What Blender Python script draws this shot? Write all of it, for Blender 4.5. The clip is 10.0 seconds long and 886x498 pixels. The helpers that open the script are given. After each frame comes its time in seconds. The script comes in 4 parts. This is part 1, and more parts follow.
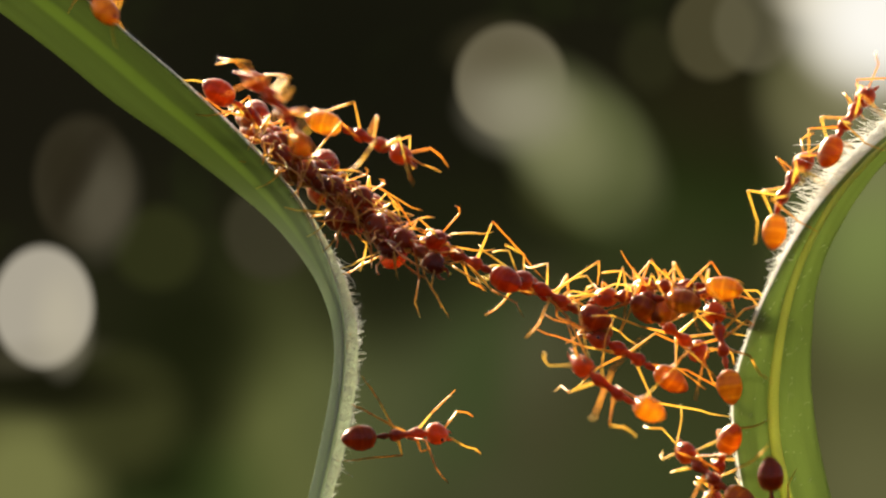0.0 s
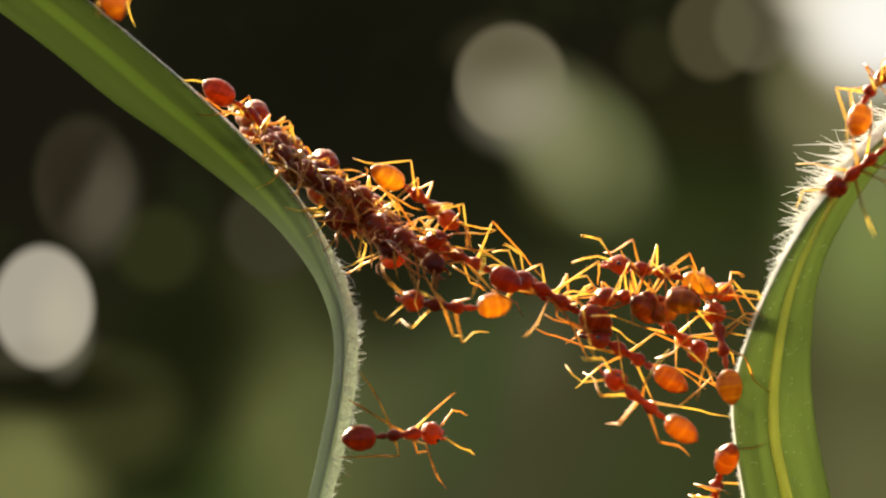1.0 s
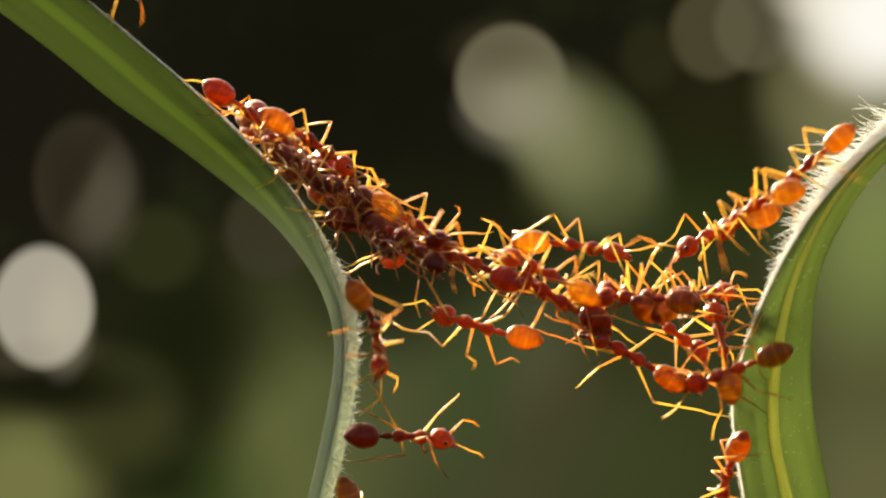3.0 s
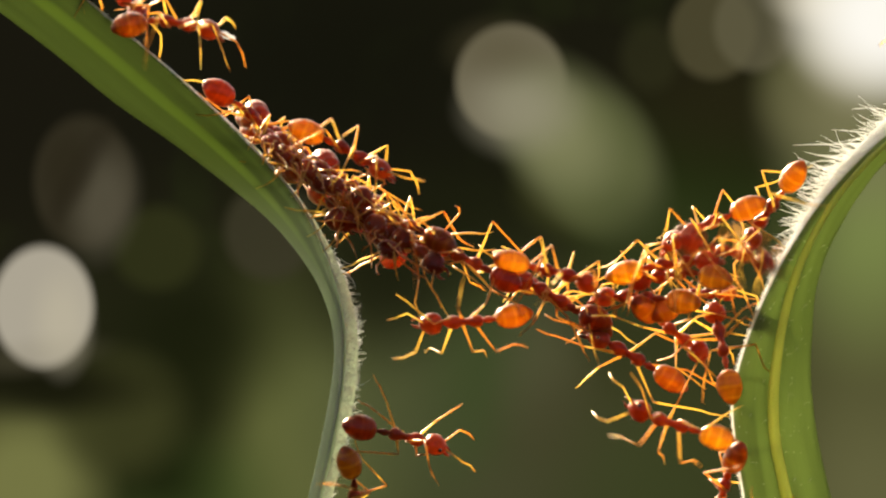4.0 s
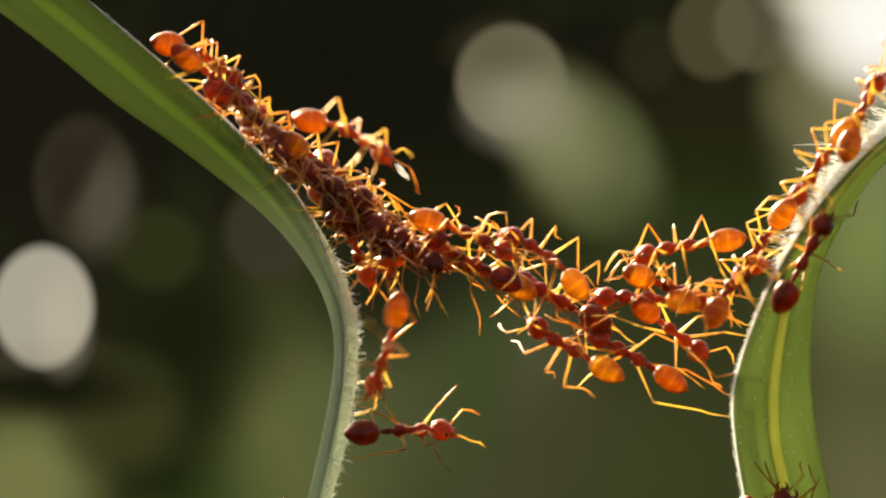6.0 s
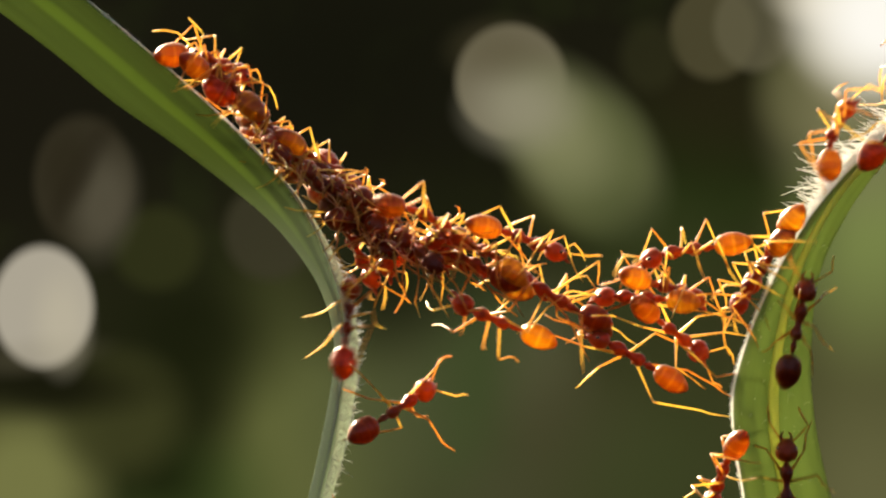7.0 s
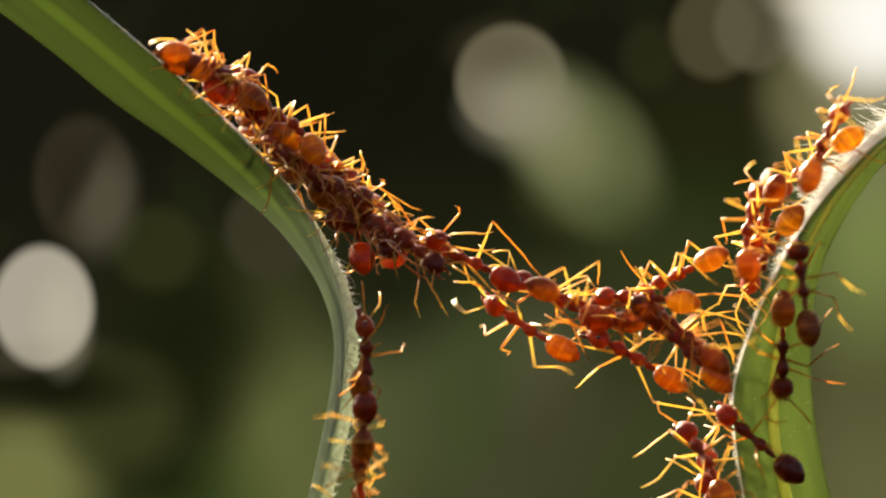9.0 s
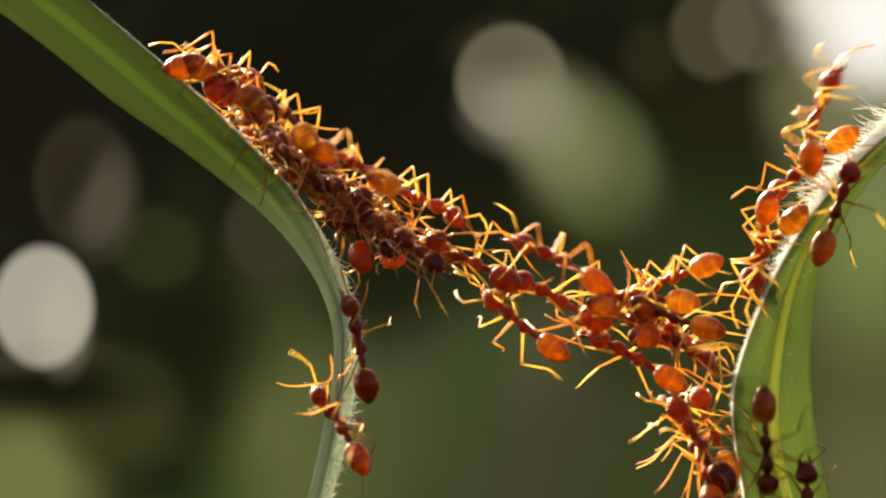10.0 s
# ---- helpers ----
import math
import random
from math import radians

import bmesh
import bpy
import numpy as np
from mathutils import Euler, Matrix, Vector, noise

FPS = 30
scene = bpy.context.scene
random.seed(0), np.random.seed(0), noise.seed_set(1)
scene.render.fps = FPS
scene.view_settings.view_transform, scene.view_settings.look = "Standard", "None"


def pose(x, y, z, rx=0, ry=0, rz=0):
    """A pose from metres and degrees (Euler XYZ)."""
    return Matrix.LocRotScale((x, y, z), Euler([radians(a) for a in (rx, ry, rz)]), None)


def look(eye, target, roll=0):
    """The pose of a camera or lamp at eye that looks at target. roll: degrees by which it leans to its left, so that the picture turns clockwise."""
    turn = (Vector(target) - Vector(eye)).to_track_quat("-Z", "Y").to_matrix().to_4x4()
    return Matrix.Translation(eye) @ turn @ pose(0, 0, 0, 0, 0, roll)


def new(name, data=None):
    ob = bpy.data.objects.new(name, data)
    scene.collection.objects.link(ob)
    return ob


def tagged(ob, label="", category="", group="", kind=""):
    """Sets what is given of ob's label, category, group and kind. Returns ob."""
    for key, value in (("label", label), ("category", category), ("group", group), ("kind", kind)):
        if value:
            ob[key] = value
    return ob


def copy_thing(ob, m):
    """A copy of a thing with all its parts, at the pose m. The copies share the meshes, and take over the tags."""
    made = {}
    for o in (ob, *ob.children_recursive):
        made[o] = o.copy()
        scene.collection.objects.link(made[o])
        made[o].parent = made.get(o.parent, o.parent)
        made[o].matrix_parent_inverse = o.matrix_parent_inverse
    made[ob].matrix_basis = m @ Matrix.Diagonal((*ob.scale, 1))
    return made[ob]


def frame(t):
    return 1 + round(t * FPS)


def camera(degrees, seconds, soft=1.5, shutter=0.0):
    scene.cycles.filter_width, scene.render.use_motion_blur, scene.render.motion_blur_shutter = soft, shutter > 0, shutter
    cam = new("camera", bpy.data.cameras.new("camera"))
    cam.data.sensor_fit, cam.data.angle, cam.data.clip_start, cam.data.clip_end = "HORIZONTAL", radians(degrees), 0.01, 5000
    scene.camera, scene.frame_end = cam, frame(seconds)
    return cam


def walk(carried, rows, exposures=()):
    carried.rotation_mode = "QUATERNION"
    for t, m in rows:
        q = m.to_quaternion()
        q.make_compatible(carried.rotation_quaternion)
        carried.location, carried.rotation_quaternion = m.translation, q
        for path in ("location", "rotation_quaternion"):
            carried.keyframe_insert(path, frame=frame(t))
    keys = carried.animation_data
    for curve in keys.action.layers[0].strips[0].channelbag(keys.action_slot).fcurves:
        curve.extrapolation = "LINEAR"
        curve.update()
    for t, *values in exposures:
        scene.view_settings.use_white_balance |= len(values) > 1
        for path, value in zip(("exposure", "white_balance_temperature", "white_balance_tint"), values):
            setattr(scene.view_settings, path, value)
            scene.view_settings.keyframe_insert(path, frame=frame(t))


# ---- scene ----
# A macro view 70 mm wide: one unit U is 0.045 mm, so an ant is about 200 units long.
U, EYE = 4.496e-5, 0.25
cam = camera(16.05, 10.0, soft=2.4, shutter=0.8)
walk(cam, [(0.0, pose(0, -EYE, 0, 90)), (10.0, pose(0, -EYE, 0, 90))])


def at(u, v, d=0.0):
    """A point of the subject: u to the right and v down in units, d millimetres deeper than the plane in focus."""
    k = U * (1 + d * 0.001 / EYE)
    return Vector(((u - 784) * k, d * 0.001, (441 - v) * k))


# ---- light ----
SUN_TO = Vector((-0.48, 0.72, 0.52)).normalized()
world = bpy.data.worlds.new("sky")
scene.world = world
world.use_nodes = True
wn = world.node_tree.nodes
sky = wn.new("ShaderNodeTexSky")
sky.sky_type, sky.sun_disc = "NISHITA", False
sky.air_density, sky.dust_density, sky.ozone_density = 0.3, 6.0, 0.2
sky.sun_elevation = math.asin(SUN_TO.z)
sky.sun_rotation = math.atan2(SUN_TO.x, SUN_TO.y)
wn["Background"].inputs["Strength"].default_value = 0.065
world.node_tree.links.new(sky.outputs[0], wn["Background"].inputs["Color"])
sun_data = bpy.data.lights.new("sun", "SUN")
sun_data.energy, sun_data.angle, sun_data.color = 5.0, radians(3), (1.0, 0.9, 0.74)
sun = new("sun", sun_data)
sun.matrix_basis = look(SUN_TO, (0, 0, 0))
STOPS = 2.0
scene.view_settings.exposure = STOPS


# ---- materials ----
def lin(r, g, b):
    return tuple((c / 255 / 12.92) if c < 10 else ((c / 255 + 0.055) / 1.055) ** 2.4 for c in (r, g, b)) + (1.0,)


class Mat:
    """A node material with short helpers."""

    def __init__(self, name):
        self.m = bpy.data.materials.new(name)
        self.m.use_nodes = True
        self.t = self.m.node_tree
        self.t.nodes.clear()
        self.out = self.n("ShaderNodeOutputMaterial")

    def n(self, kind, **sets):
        node = self.t.nodes.new(kind)
        for key, value in sets.items():
            if key in ("operation", "data_type", "blend_type", "noise_dimensions", "interpolation_type", "wave_type", "bands_direction"):
                if key == "operation":
                    node.operation = value
                elif key == "data_type":
                    node.data_type = value
                elif key == "blend_type":
                    node.blend_type = value
                elif key == "interpolation_type":
                    node.interpolation_type = value
                elif key == "wave_type":
                    node.wave_type = value
                elif key == "bands_direction":
                    node.bands_direction = value
            else:
                self.put(node.inputs[key.replace("_", " ")], value)
        return node

    def put(self, socket, value):
        if isinstance(value, bpy.types.NodeSocket):
            self.t.links.new(value, socket)
        else:
            socket.default_value = value

    def math(self, op, a, b=0.0, c=0.0):
        node = self.n("ShaderNodeMath", operation=op)
        for socket, value in zip(node.inputs, (a, b, c)):
            self.put(socket, value)
        return node.outputs[0]

    def step(self, x, lo, hi, a=0.0, b=1.0):
        node = self.n("ShaderNodeMapRange", interpolation_type="SMOOTHSTEP")
        for socket, value in zip(node.inputs, (x, lo, hi, a, b)):
            self.put(socket, value)
        return node.outputs[0]

    def mix(self, f, a, b, blend="MIX"):
        node = self.n("ShaderNodeMix", data_type="RGBA", blend_type=blend)
        self.put(node.inputs[0], f), self.put(node.inputs[6], a), self.put(node.inputs[7], b)
        return node.outputs[2]

    def noise(self, scale, detail=3.0, vector=None):
        node = self.n("ShaderNodeTexNoise")
        node.inputs["Scale"].default_value, node.inputs["Detail"].default_value = scale, detail
        if vector is None:
            vector = self.n("ShaderNodeTexCoord").outputs["Object"]
        self.put(node.inputs["Vector"], vector)
        return node.outputs["Fac"]

    def bump(self, height, strength, distance):
        node = self.n("ShaderNodeBump")
        node.inputs["Strength"].default_value, node.inputs["Distance"].default_value = strength, distance
        self.put(node.inputs["Height"], height)
        return node.outputs["Normal"]

    def finish(self, shader):
        self.t.links.new(shader, self.out.inputs["Surface"])
        return self.m


def cuticle(name, dark, light, glow, soft_share, clear_share, rough=0.28, banded=False, sheen=0.5, spread=0.5, dull=0.2, gloss=0.5, dim=0.85, wax=1.55):
    """Waxy insect cuticle over amber flesh: gloss outside, light passing through it both scattered and clear."""
    k = Mat(name)
    place = k.n("ShaderNodeTexCoord").outputs["Object"]
    spot = k.noise(700, 3, place)
    tone = k.n("ShaderNodeObjectInfo").outputs["Random"]
    f = k.math("ADD", k.math("MULTIPLY", spot, 1.2 - spread), k.math("MULTIPLY", tone, spread))
    col = k.mix(k.step(f, 0.25, 0.95), dark, light)
    shine = k.mix(k.step(f, dull, 1.0, dim, 0.0), glow, light)
    if banded:
        x = k.n("ShaderNodeSeparateXYZ", Vector=place).outputs[0]
        wave = k.math("FRACT", k.math("MULTIPLY", k.math("ADD", x, k.math("MULTIPLY", spot, 0.00005)), 1 / 0.00092))
        seam = k.step(k.math("ABSOLUTE", k.math("SUBTRACT", wave, 0.5)), 0.26, 0.47)
        col = k.mix(k.math("MULTIPLY", seam, 0.2), col, glow)
        shine = k.mix(k.step(seam, 0.0, 1.0, 0.4, 0.0), shine, light)
    fine = k.noise(9000, 3, place)
    normal = k.bump(fine, 0.3, 0.00003)
    body = k.n("ShaderNodeBsdfPrincipled", Base_Color=col, Roughness=k.step(spot, 0.3, 0.7, rough * 0.8, rough * 1.4), Normal=normal)
    body.inputs["IOR"].default_value, body.inputs["Sheen Weight"].default_value, body.inputs["Sheen Roughness"].default_value = 1.5, sheen, 0.35
    body.inputs["Specular IOR Level"].default_value = gloss
    body.inputs["Sheen Tint"].default_value = lin(255, 226, 190)
    clear = k.n("ShaderNodeBsdfPrincipled", Base_Color=shine, Roughness=0.22, Normal=normal)
    clear.inputs["IOR"].default_value, clear.inputs["Transmission Weight"].default_value = 1.3, 1.0
    trans = k.n("ShaderNodeBsdfTranslucent", Color=shine, Normal=normal)
    one = k.n("ShaderNodeMixShader", Fac=clear_share / (1 - soft_share))
    k.t.links.new(body.outputs[0], one.inputs[1])
    k.t.links.new(clear.outputs[0], one.inputs[2])
    both = k.n("ShaderNodeMixShader", Fac=soft_share)
    k.t.links.new(one.outputs[0], both.inputs[1])
    k.t.links.new(trans.outputs[0], both.inputs[2])
    # the waxy skin mirrors more and more towards the rim
    skin = k.n("ShaderNodeBsdfGlossy", Color=lin(255, 226, 190), Roughness=rough * 1.1, Normal=normal)
    rim = k.n("ShaderNodeFresnel", IOR=wax)
    whole = k.n("ShaderNodeMixShader", Fac=rim.outputs[0])
    k.t.links.new(both.outputs[0], whole.inputs[1])
    k.t.links.new(skin.outputs[0], whole.inputs[2])
    return k.finish(whole.outputs[0])


def blade_material(name, deep, pale, rib, glow, rib_at, rib_half, down_to=0.0, down_from=0.0, pale_from=0.0):
    """Leaf blade: fine lengthwise veins, a paler midrib, light passing through. UV x runs across, y along."""
    k = Mat(name)
    uv = k.n("ShaderNodeTexCoord").outputs["UV"]
    sep = k.n("ShaderNodeSeparateXYZ", Vector=uv)
    x, y = sep.outputs[0], sep.outputs[1]
    stretch = k.n("ShaderNodeCombineXYZ", X=k.math("MULTIPLY", x, 14.0), Y=k.math("MULTIPLY", y, 0.3), Z=0.0).outputs[0]
    vein = k.noise(1.0, 4, stretch)
    fine = k.noise(5.0, 3, stretch)
    col = k.mix(k.step(vein, 0.3, 0.7), deep, pale)
    col = k.mix(k.math("MULTIPLY", k.step(fine, 0.4, 0.75), 0.35), col, pale)
    f = k.step(k.math("ABSOLUTE", k.math("SUBTRACT", x, rib_at)), rib_half, rib_half * 0.35)
    col = k.mix(f, col, rib)
    blot = k.noise(260, 4)
    col = k.mix(k.math("MULTIPLY", k.step(blot, 0.5, 0.8), 0.35), col, deep)
    light = k.mix(k.step(vein, 0.3, 0.7, 0.0, 0.5), glow, pale)
    light = k.mix(k.math("MULTIPLY", f, 0.7), light, rib)
    felt = 0.0
    if down_to:
        felt = k.step(x, down_to, down_to - 0.04)
        col, light = k.mix(felt, col, lin(246, 243, 232)), k.mix(felt, light, lin(253, 252, 246))
    if down_from:
        down = k.step(x, down_from, down_from + 0.04)
        col, light = k.mix(down, col, lin(228, 230, 208)), k.mix(down, light, lin(214, 216, 186))
    if pale_from:
        grey = k.step(y, pale_from, pale_from + 2.6, 0.0, 0.75)
        col, light = k.mix(grey, col, lin(146, 152, 132)), k.mix(grey, light, lin(166, 174, 154))
    normal = k.bump(k.math("ADD", fine, k.math("MULTIPLY", k.noise(3000, 2), 0.5)), 0.35, 0.00006)
    body = k.n("ShaderNodeBsdfPrincipled", Base_Color=col, Roughness=0.5, Normal=normal)
    trans = k.n("ShaderNodeBsdfTranslucent", Color=light, Normal=normal)
    both = k.n("ShaderNodeMixShader", Fac=k.step(felt, 0.0, 1.0, 0.6, 0.8))
    k.t.links.new(body.outputs[0], both.inputs[1])
    k.t.links.new(trans.outputs[0], both.inputs[2])
    return k.finish(both.outputs[0])


def hair_material(name, share):
    k = Mat(name)
    tint = k.mix(k.noise(600, 2), lin(236, 234, 222), lin(252, 251, 246))
    body = k.n("ShaderNodeBsdfPrincipled", Base_Color=tint, Roughness=0.4)
    trans = k.n("ShaderNodeBsdfTranslucent", Color=tint)
    both = k.n("ShaderNodeMixShader", Fac=share)
    k.t.links.new(body.outputs[0], both.inputs[1])
    k.t.links.new(trans.outputs[0], both.inputs[2])
    return k.finish(both.outputs[0])


def distance_material():
    """Far foliage and gaps of light, melted into soft discs painted as glow."""
    k = Mat("far foliage")
    place = k.n("ShaderNodeTexCoord").outputs["Object"]
    sep = k.n("ShaderNodeSeparateXYZ", Vector=place)
    x, z = sep.outputs[0], sep.outputs[2]
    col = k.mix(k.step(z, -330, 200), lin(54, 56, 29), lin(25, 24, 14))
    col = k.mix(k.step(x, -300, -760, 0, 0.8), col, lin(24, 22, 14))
    soft = k.noise(0.006, 2, place)
    col = k.mix(k.step(soft, 0.5, 0.8, 0, 0.25), col, lin(44, 52, 22))

    def disc(u, v, ru, rv, turn, edge, amount, red, green, blue):
        """One soft disc: centre, half axes, turn, softness of its rim, share and colour."""
        nonlocal col
        a = radians(turn)
        du, dv = k.math("SUBTRACT", x, u - 784.0), k.math("SUBTRACT", z, 441.0 - v)
        p = k.math("ADD", k.math("MULTIPLY", du, math.cos(a) / ru), k.math("MULTIPLY", dv, math.sin(a) / ru))
        q = k.math("SUBTRACT", k.math("MULTIPLY", dv, math.cos(a) / rv), k.math("MULTIPLY", du, math.sin(a) / rv))
        r = k.math("SQRT", k.math("ADD", k.math("MULTIPLY", p, p), k.math("MULTIPLY", q, q)))
        col = k.mix(k.step(r, 1 + edge, 1 - edge, 0.0, amount), col, lin(red, green, blue * (0.87 if blue < 70 else 0.94 if blue < 115 else 1.0)))

    disc(600, 110, 260, 180, 0, 0.9, 0.8, 19, 19, 12)
    disc(545, 770, 135, 250, 0, 0.8, 0.85, 106, 110, 68)
    disc(350, 880, 110, 90, 0, 0.9, 0.7, 66, 82, 42)
    disc(730, 700, 200, 230, 0, 0.9, 0.8, 76, 81, 57)
    disc(855, 680, 80, 170, 0, 0.9, 0.7, 60, 72, 44)
    disc(965, 645, 64, 120, 0, 0.9, 0.55, 86, 85, 67)
    disc(1005, 790, 110, 110, 0, 0.9, 0.75, 70, 64, 50)
    disc(905, 880, 90, 60, 0, 0.9, 0.5, 72, 70, 54)
    disc(1130, 840, 170, 140, 0, 0.9, 0.7, 60, 67, 41)
    disc(1540, 700, 150, 420, 0, 0.9, 0.8, 91, 90, 63)
    disc(1540, 880, 120, 120, 0, 0.9, 0.6, 104, 102, 70)
    disc(1545, 390, 120, 170, 0, 0.9, 0.9, 122, 134, 78)
    disc(1240, 330, 170, 130, 0, 0.9, 0.7, 36, 48, 18)
    disc(1270, 190, 150, 110, 0, 0.9, 0.7, 38, 34, 20)
    disc(1180, 480, 160, 110, 0, 0.9, 0.5, 58, 64, 38)
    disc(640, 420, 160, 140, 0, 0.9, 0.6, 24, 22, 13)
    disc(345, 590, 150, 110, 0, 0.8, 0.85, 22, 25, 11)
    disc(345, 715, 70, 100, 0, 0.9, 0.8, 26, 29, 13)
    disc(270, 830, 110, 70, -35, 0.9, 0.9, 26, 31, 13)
    disc(40, 860, 118, 124, 0, 0.65, 0.9, 120, 121, 74)
    disc(212, 735, 102, 100, 0, 0.5, 0.85, 60, 61, 36)
    disc(278, 440, 76, 72, 0, 0.3, 0.7, 50, 52, 29)
    disc(90, 688, 150, 44, 0, 0.8, 0.9, 22, 22, 11)
    disc(665, 505, 115, 110, 0, 0.9, 0.8, 27, 28, 15)
    disc(800, 410, 150, 110, 0, 0.9, 0.7, 22, 24, 11)
    disc(478, 410, 80, 84, 0, 0.22, 0.85, 58, 55, 44)
    disc(148, 322, 88, 116, 0, 0.16, 0.85, 52, 47, 38)
    disc(184, 360, 48, 80, -10, 0.7, 0.6, 94, 88, 75)
    disc(138, 312, 18, 90, -30, 0.9, 0.5, 36, 31, 24)
    disc(120, 300, 40, 60, 0, 0.6, 0.4, 38, 33, 22)
    disc(76, 543, 88, 106, 0, 0.15, 1.0, 172, 164, 146)
    disc(60, 630, 90, 26, 8, 0.9, 0.2, 120, 112, 92)
    disc(110, 570, 40, 70, 0, 0.8, 0.4, 198, 188, 160)
    disc(1030, 330, 90, 70, 0, 0.7, 0.7, 74, 76, 44)
    disc(904, 144, 97, 100, 0, 0.13, 0.95, 112, 105, 88)
    disc(1024, 258, 158, 100, -48, 0.45, 0.85, 104, 106, 75)
    disc(1062, 290, 84, 110, 0, 0.4, 0.5, 88, 94, 62)
    disc(1130, 400, 80, 60, 0, 0.9, 0.4, 46, 54, 28)
    disc(990, 240, 84, 62, -48, 0.8, 0.75, 132, 132, 98)
    disc(922, 192, 74, 58, 0, 0.9, 0.75, 148, 142, 118)
    disc(885, 90, 66, 42, 0, 0.9, 0.45, 84, 77, 60)
    disc(1445, 165, 92, 96, 0, 0.45, 0.75, 88, 87, 60)
    disc(1520, 190, 120, 140, 0, 0.8, 0.8, 124, 120, 90)
    disc(1262, 58, 76, 82, 0, 0.18, 0.85, 77, 72, 55)
    disc(1336, 46, 72, 80, 0, 0.18, 0.65, 98, 93, 73)
    disc(1150, 100, 50, 60, 0, 0.4, 0.4, 52, 52, 34)
    disc(1516, 40, 92, 112, 25, 0.75, 0.95, 206, 197, 168)
    disc(1492, -5, 90, 42, 0, 0.8, 0.8, 232, 222, 196)
    disc(1572, 35, 120, 100, 0, 0.7, 1.0, 255, 251, 240)
    glow = k.n("ShaderNodeEmission", Color=col, Strength=2 ** -STOPS)
    return k.finish(glow.outputs[0])


DISTANCE = distance_material()
HAIR = hair_material("leaf hair", 0.62)
RIM = hair_material("leaf margin", 0.85)
RED = cuticle("red cuticle", lin(126, 40, 12), lin(180, 72, 22), lin(226, 116, 36), 0.3, 0.05, 0.27, False, 0.1, 0.5, 0.2, 0.3, 0.85, 1.26)
AMBER = cuticle("amber cuticle", lin(92, 27, 7), lin(178, 70, 12), lin(255, 202, 58), 0.56, 0.14, 0.25, True, 0.04, 0.7, 0.34, 0.2, 0.64, 1.45)
# the amber again with shade put into its colours, for gasters out of the sun
SHADED_AMBER = cuticle("shaded amber cuticle", lin(102, 30, 8), lin(160, 58, 13), lin(228, 118, 30), 0.44, 0.1, 0.25, True, 0.04, 0.6, 0.3, 0.3, 0.8, 1.36)
LIMB = cuticle("limb cuticle", lin(148, 60, 19), lin(242, 170, 74), lin(255, 234, 134), 0.68, 0.05, 0.34, False, 0.2, 0.75, 0.12, 0.3, 0.82, 1.22)
EYE_BLACK = cuticle("eye", lin(20, 8, 6), lin(40, 14, 8), lin(30, 10, 6), 0.02, 0.02, 0.15)
BLADE_A = blade_material("narrow leaf", lin(68, 78, 48), lin(92, 100, 62), lin(132, 148, 80), lin(122, 134, 86), 0.33, 0.09, 0.0, 0.69, 3.2)
BLADE_B = blade_material("arching leaf", lin(78, 90, 46), lin(102, 112, 64), lin(116, 124, 64), lin(142, 154, 98), 0.69, 0.03, 0.32)


# ---- building helpers ----
def part(name, bm, material, parent=None, label=""):
    mesh = bpy.data.meshes.new(name)
    bm.to_mesh(mesh)
    bm.free()
    mesh.materials.append(material)
    for p in mesh.polygons:
        p.use_smooth = True
    ob = new(name, mesh)
    ob.parent = parent
    return tagged(ob, label)


def ring_tube(bm, centres, radii, sides=8, flat=1.0, cap=True, across=(0, 0, 1)):
    """A tube through centres with a radius at each one."""
    rings = []
    pts = [Vector(c) for c in centres]
    for i, (c, r) in enumerate(zip(pts, radii)):
        d = (pts[min(i + 1, len(pts) - 1)] - pts[max(i - 1, 0)]).normalized()
        side = d.cross(Vector(across))
        side = side.normalized() if side.length > 1e-3 else Vector((0, 1, 0))
        up = side.cross(d)
        rings.append([bm.verts.new(c + side * (r * math.cos(a)) + up * (r * flat * math.sin(a)))
                      for a in (2 * math.pi * j / sides for j in range(sides))])
    for a, b in zip(rings, rings[1:]):
        for j in range(sides):
            bm.faces.new((a[j], a[(j + 1) % sides], b[(j + 1) % sides], b[j]))
    if cap:
        bm.faces.new(rings[0][::-1])
        bm.faces.new(rings[-1])


def curve_through(points, count):
    """Evenly taken points of a smooth line through the given ones."""
    pts = [Vector(p) for p in points]
    pts = [2 * pts[0] - pts[1]] + pts + [2 * pts[-1] - pts[-2]]
    made = []
    spans = len(pts) - 3
    for i in range(count):
        s = spans * i / (count - 1)
        j = min(int(s), spans - 1)
        f = s - j
        a, b, c, d = pts[j:j + 4]
        made.append(0.5 * (2 * b + (c - a) * f + (2 * a - 5 * b + 4 * c - d) * f * f + (3 * b - a - 3 * c + d) * f ** 3))
    return made


# ---- setting ----
def backdrop():
    far = 0.75
    k = U * (1 + far / EYE)
    bm = bmesh.new()
    rows = []
    for i in range(17):
        x = (i - 8) * 260.0
        rows.append([bm.verts.new((x, -abs(i - 8) ** 2 * 6.0 * (1 if abs(i - 8) > 3 else 0), z)) for z in (-1300, -650, 0, 650, 1300)])
    for a, b in zip(rows, rows[1:]):
        for j in range(4):
            bm.faces.new((a[j], b[j], b[j + 1], a[j + 1]))
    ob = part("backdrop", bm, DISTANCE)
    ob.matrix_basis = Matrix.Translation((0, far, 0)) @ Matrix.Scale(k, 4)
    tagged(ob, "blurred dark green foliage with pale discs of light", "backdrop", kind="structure")


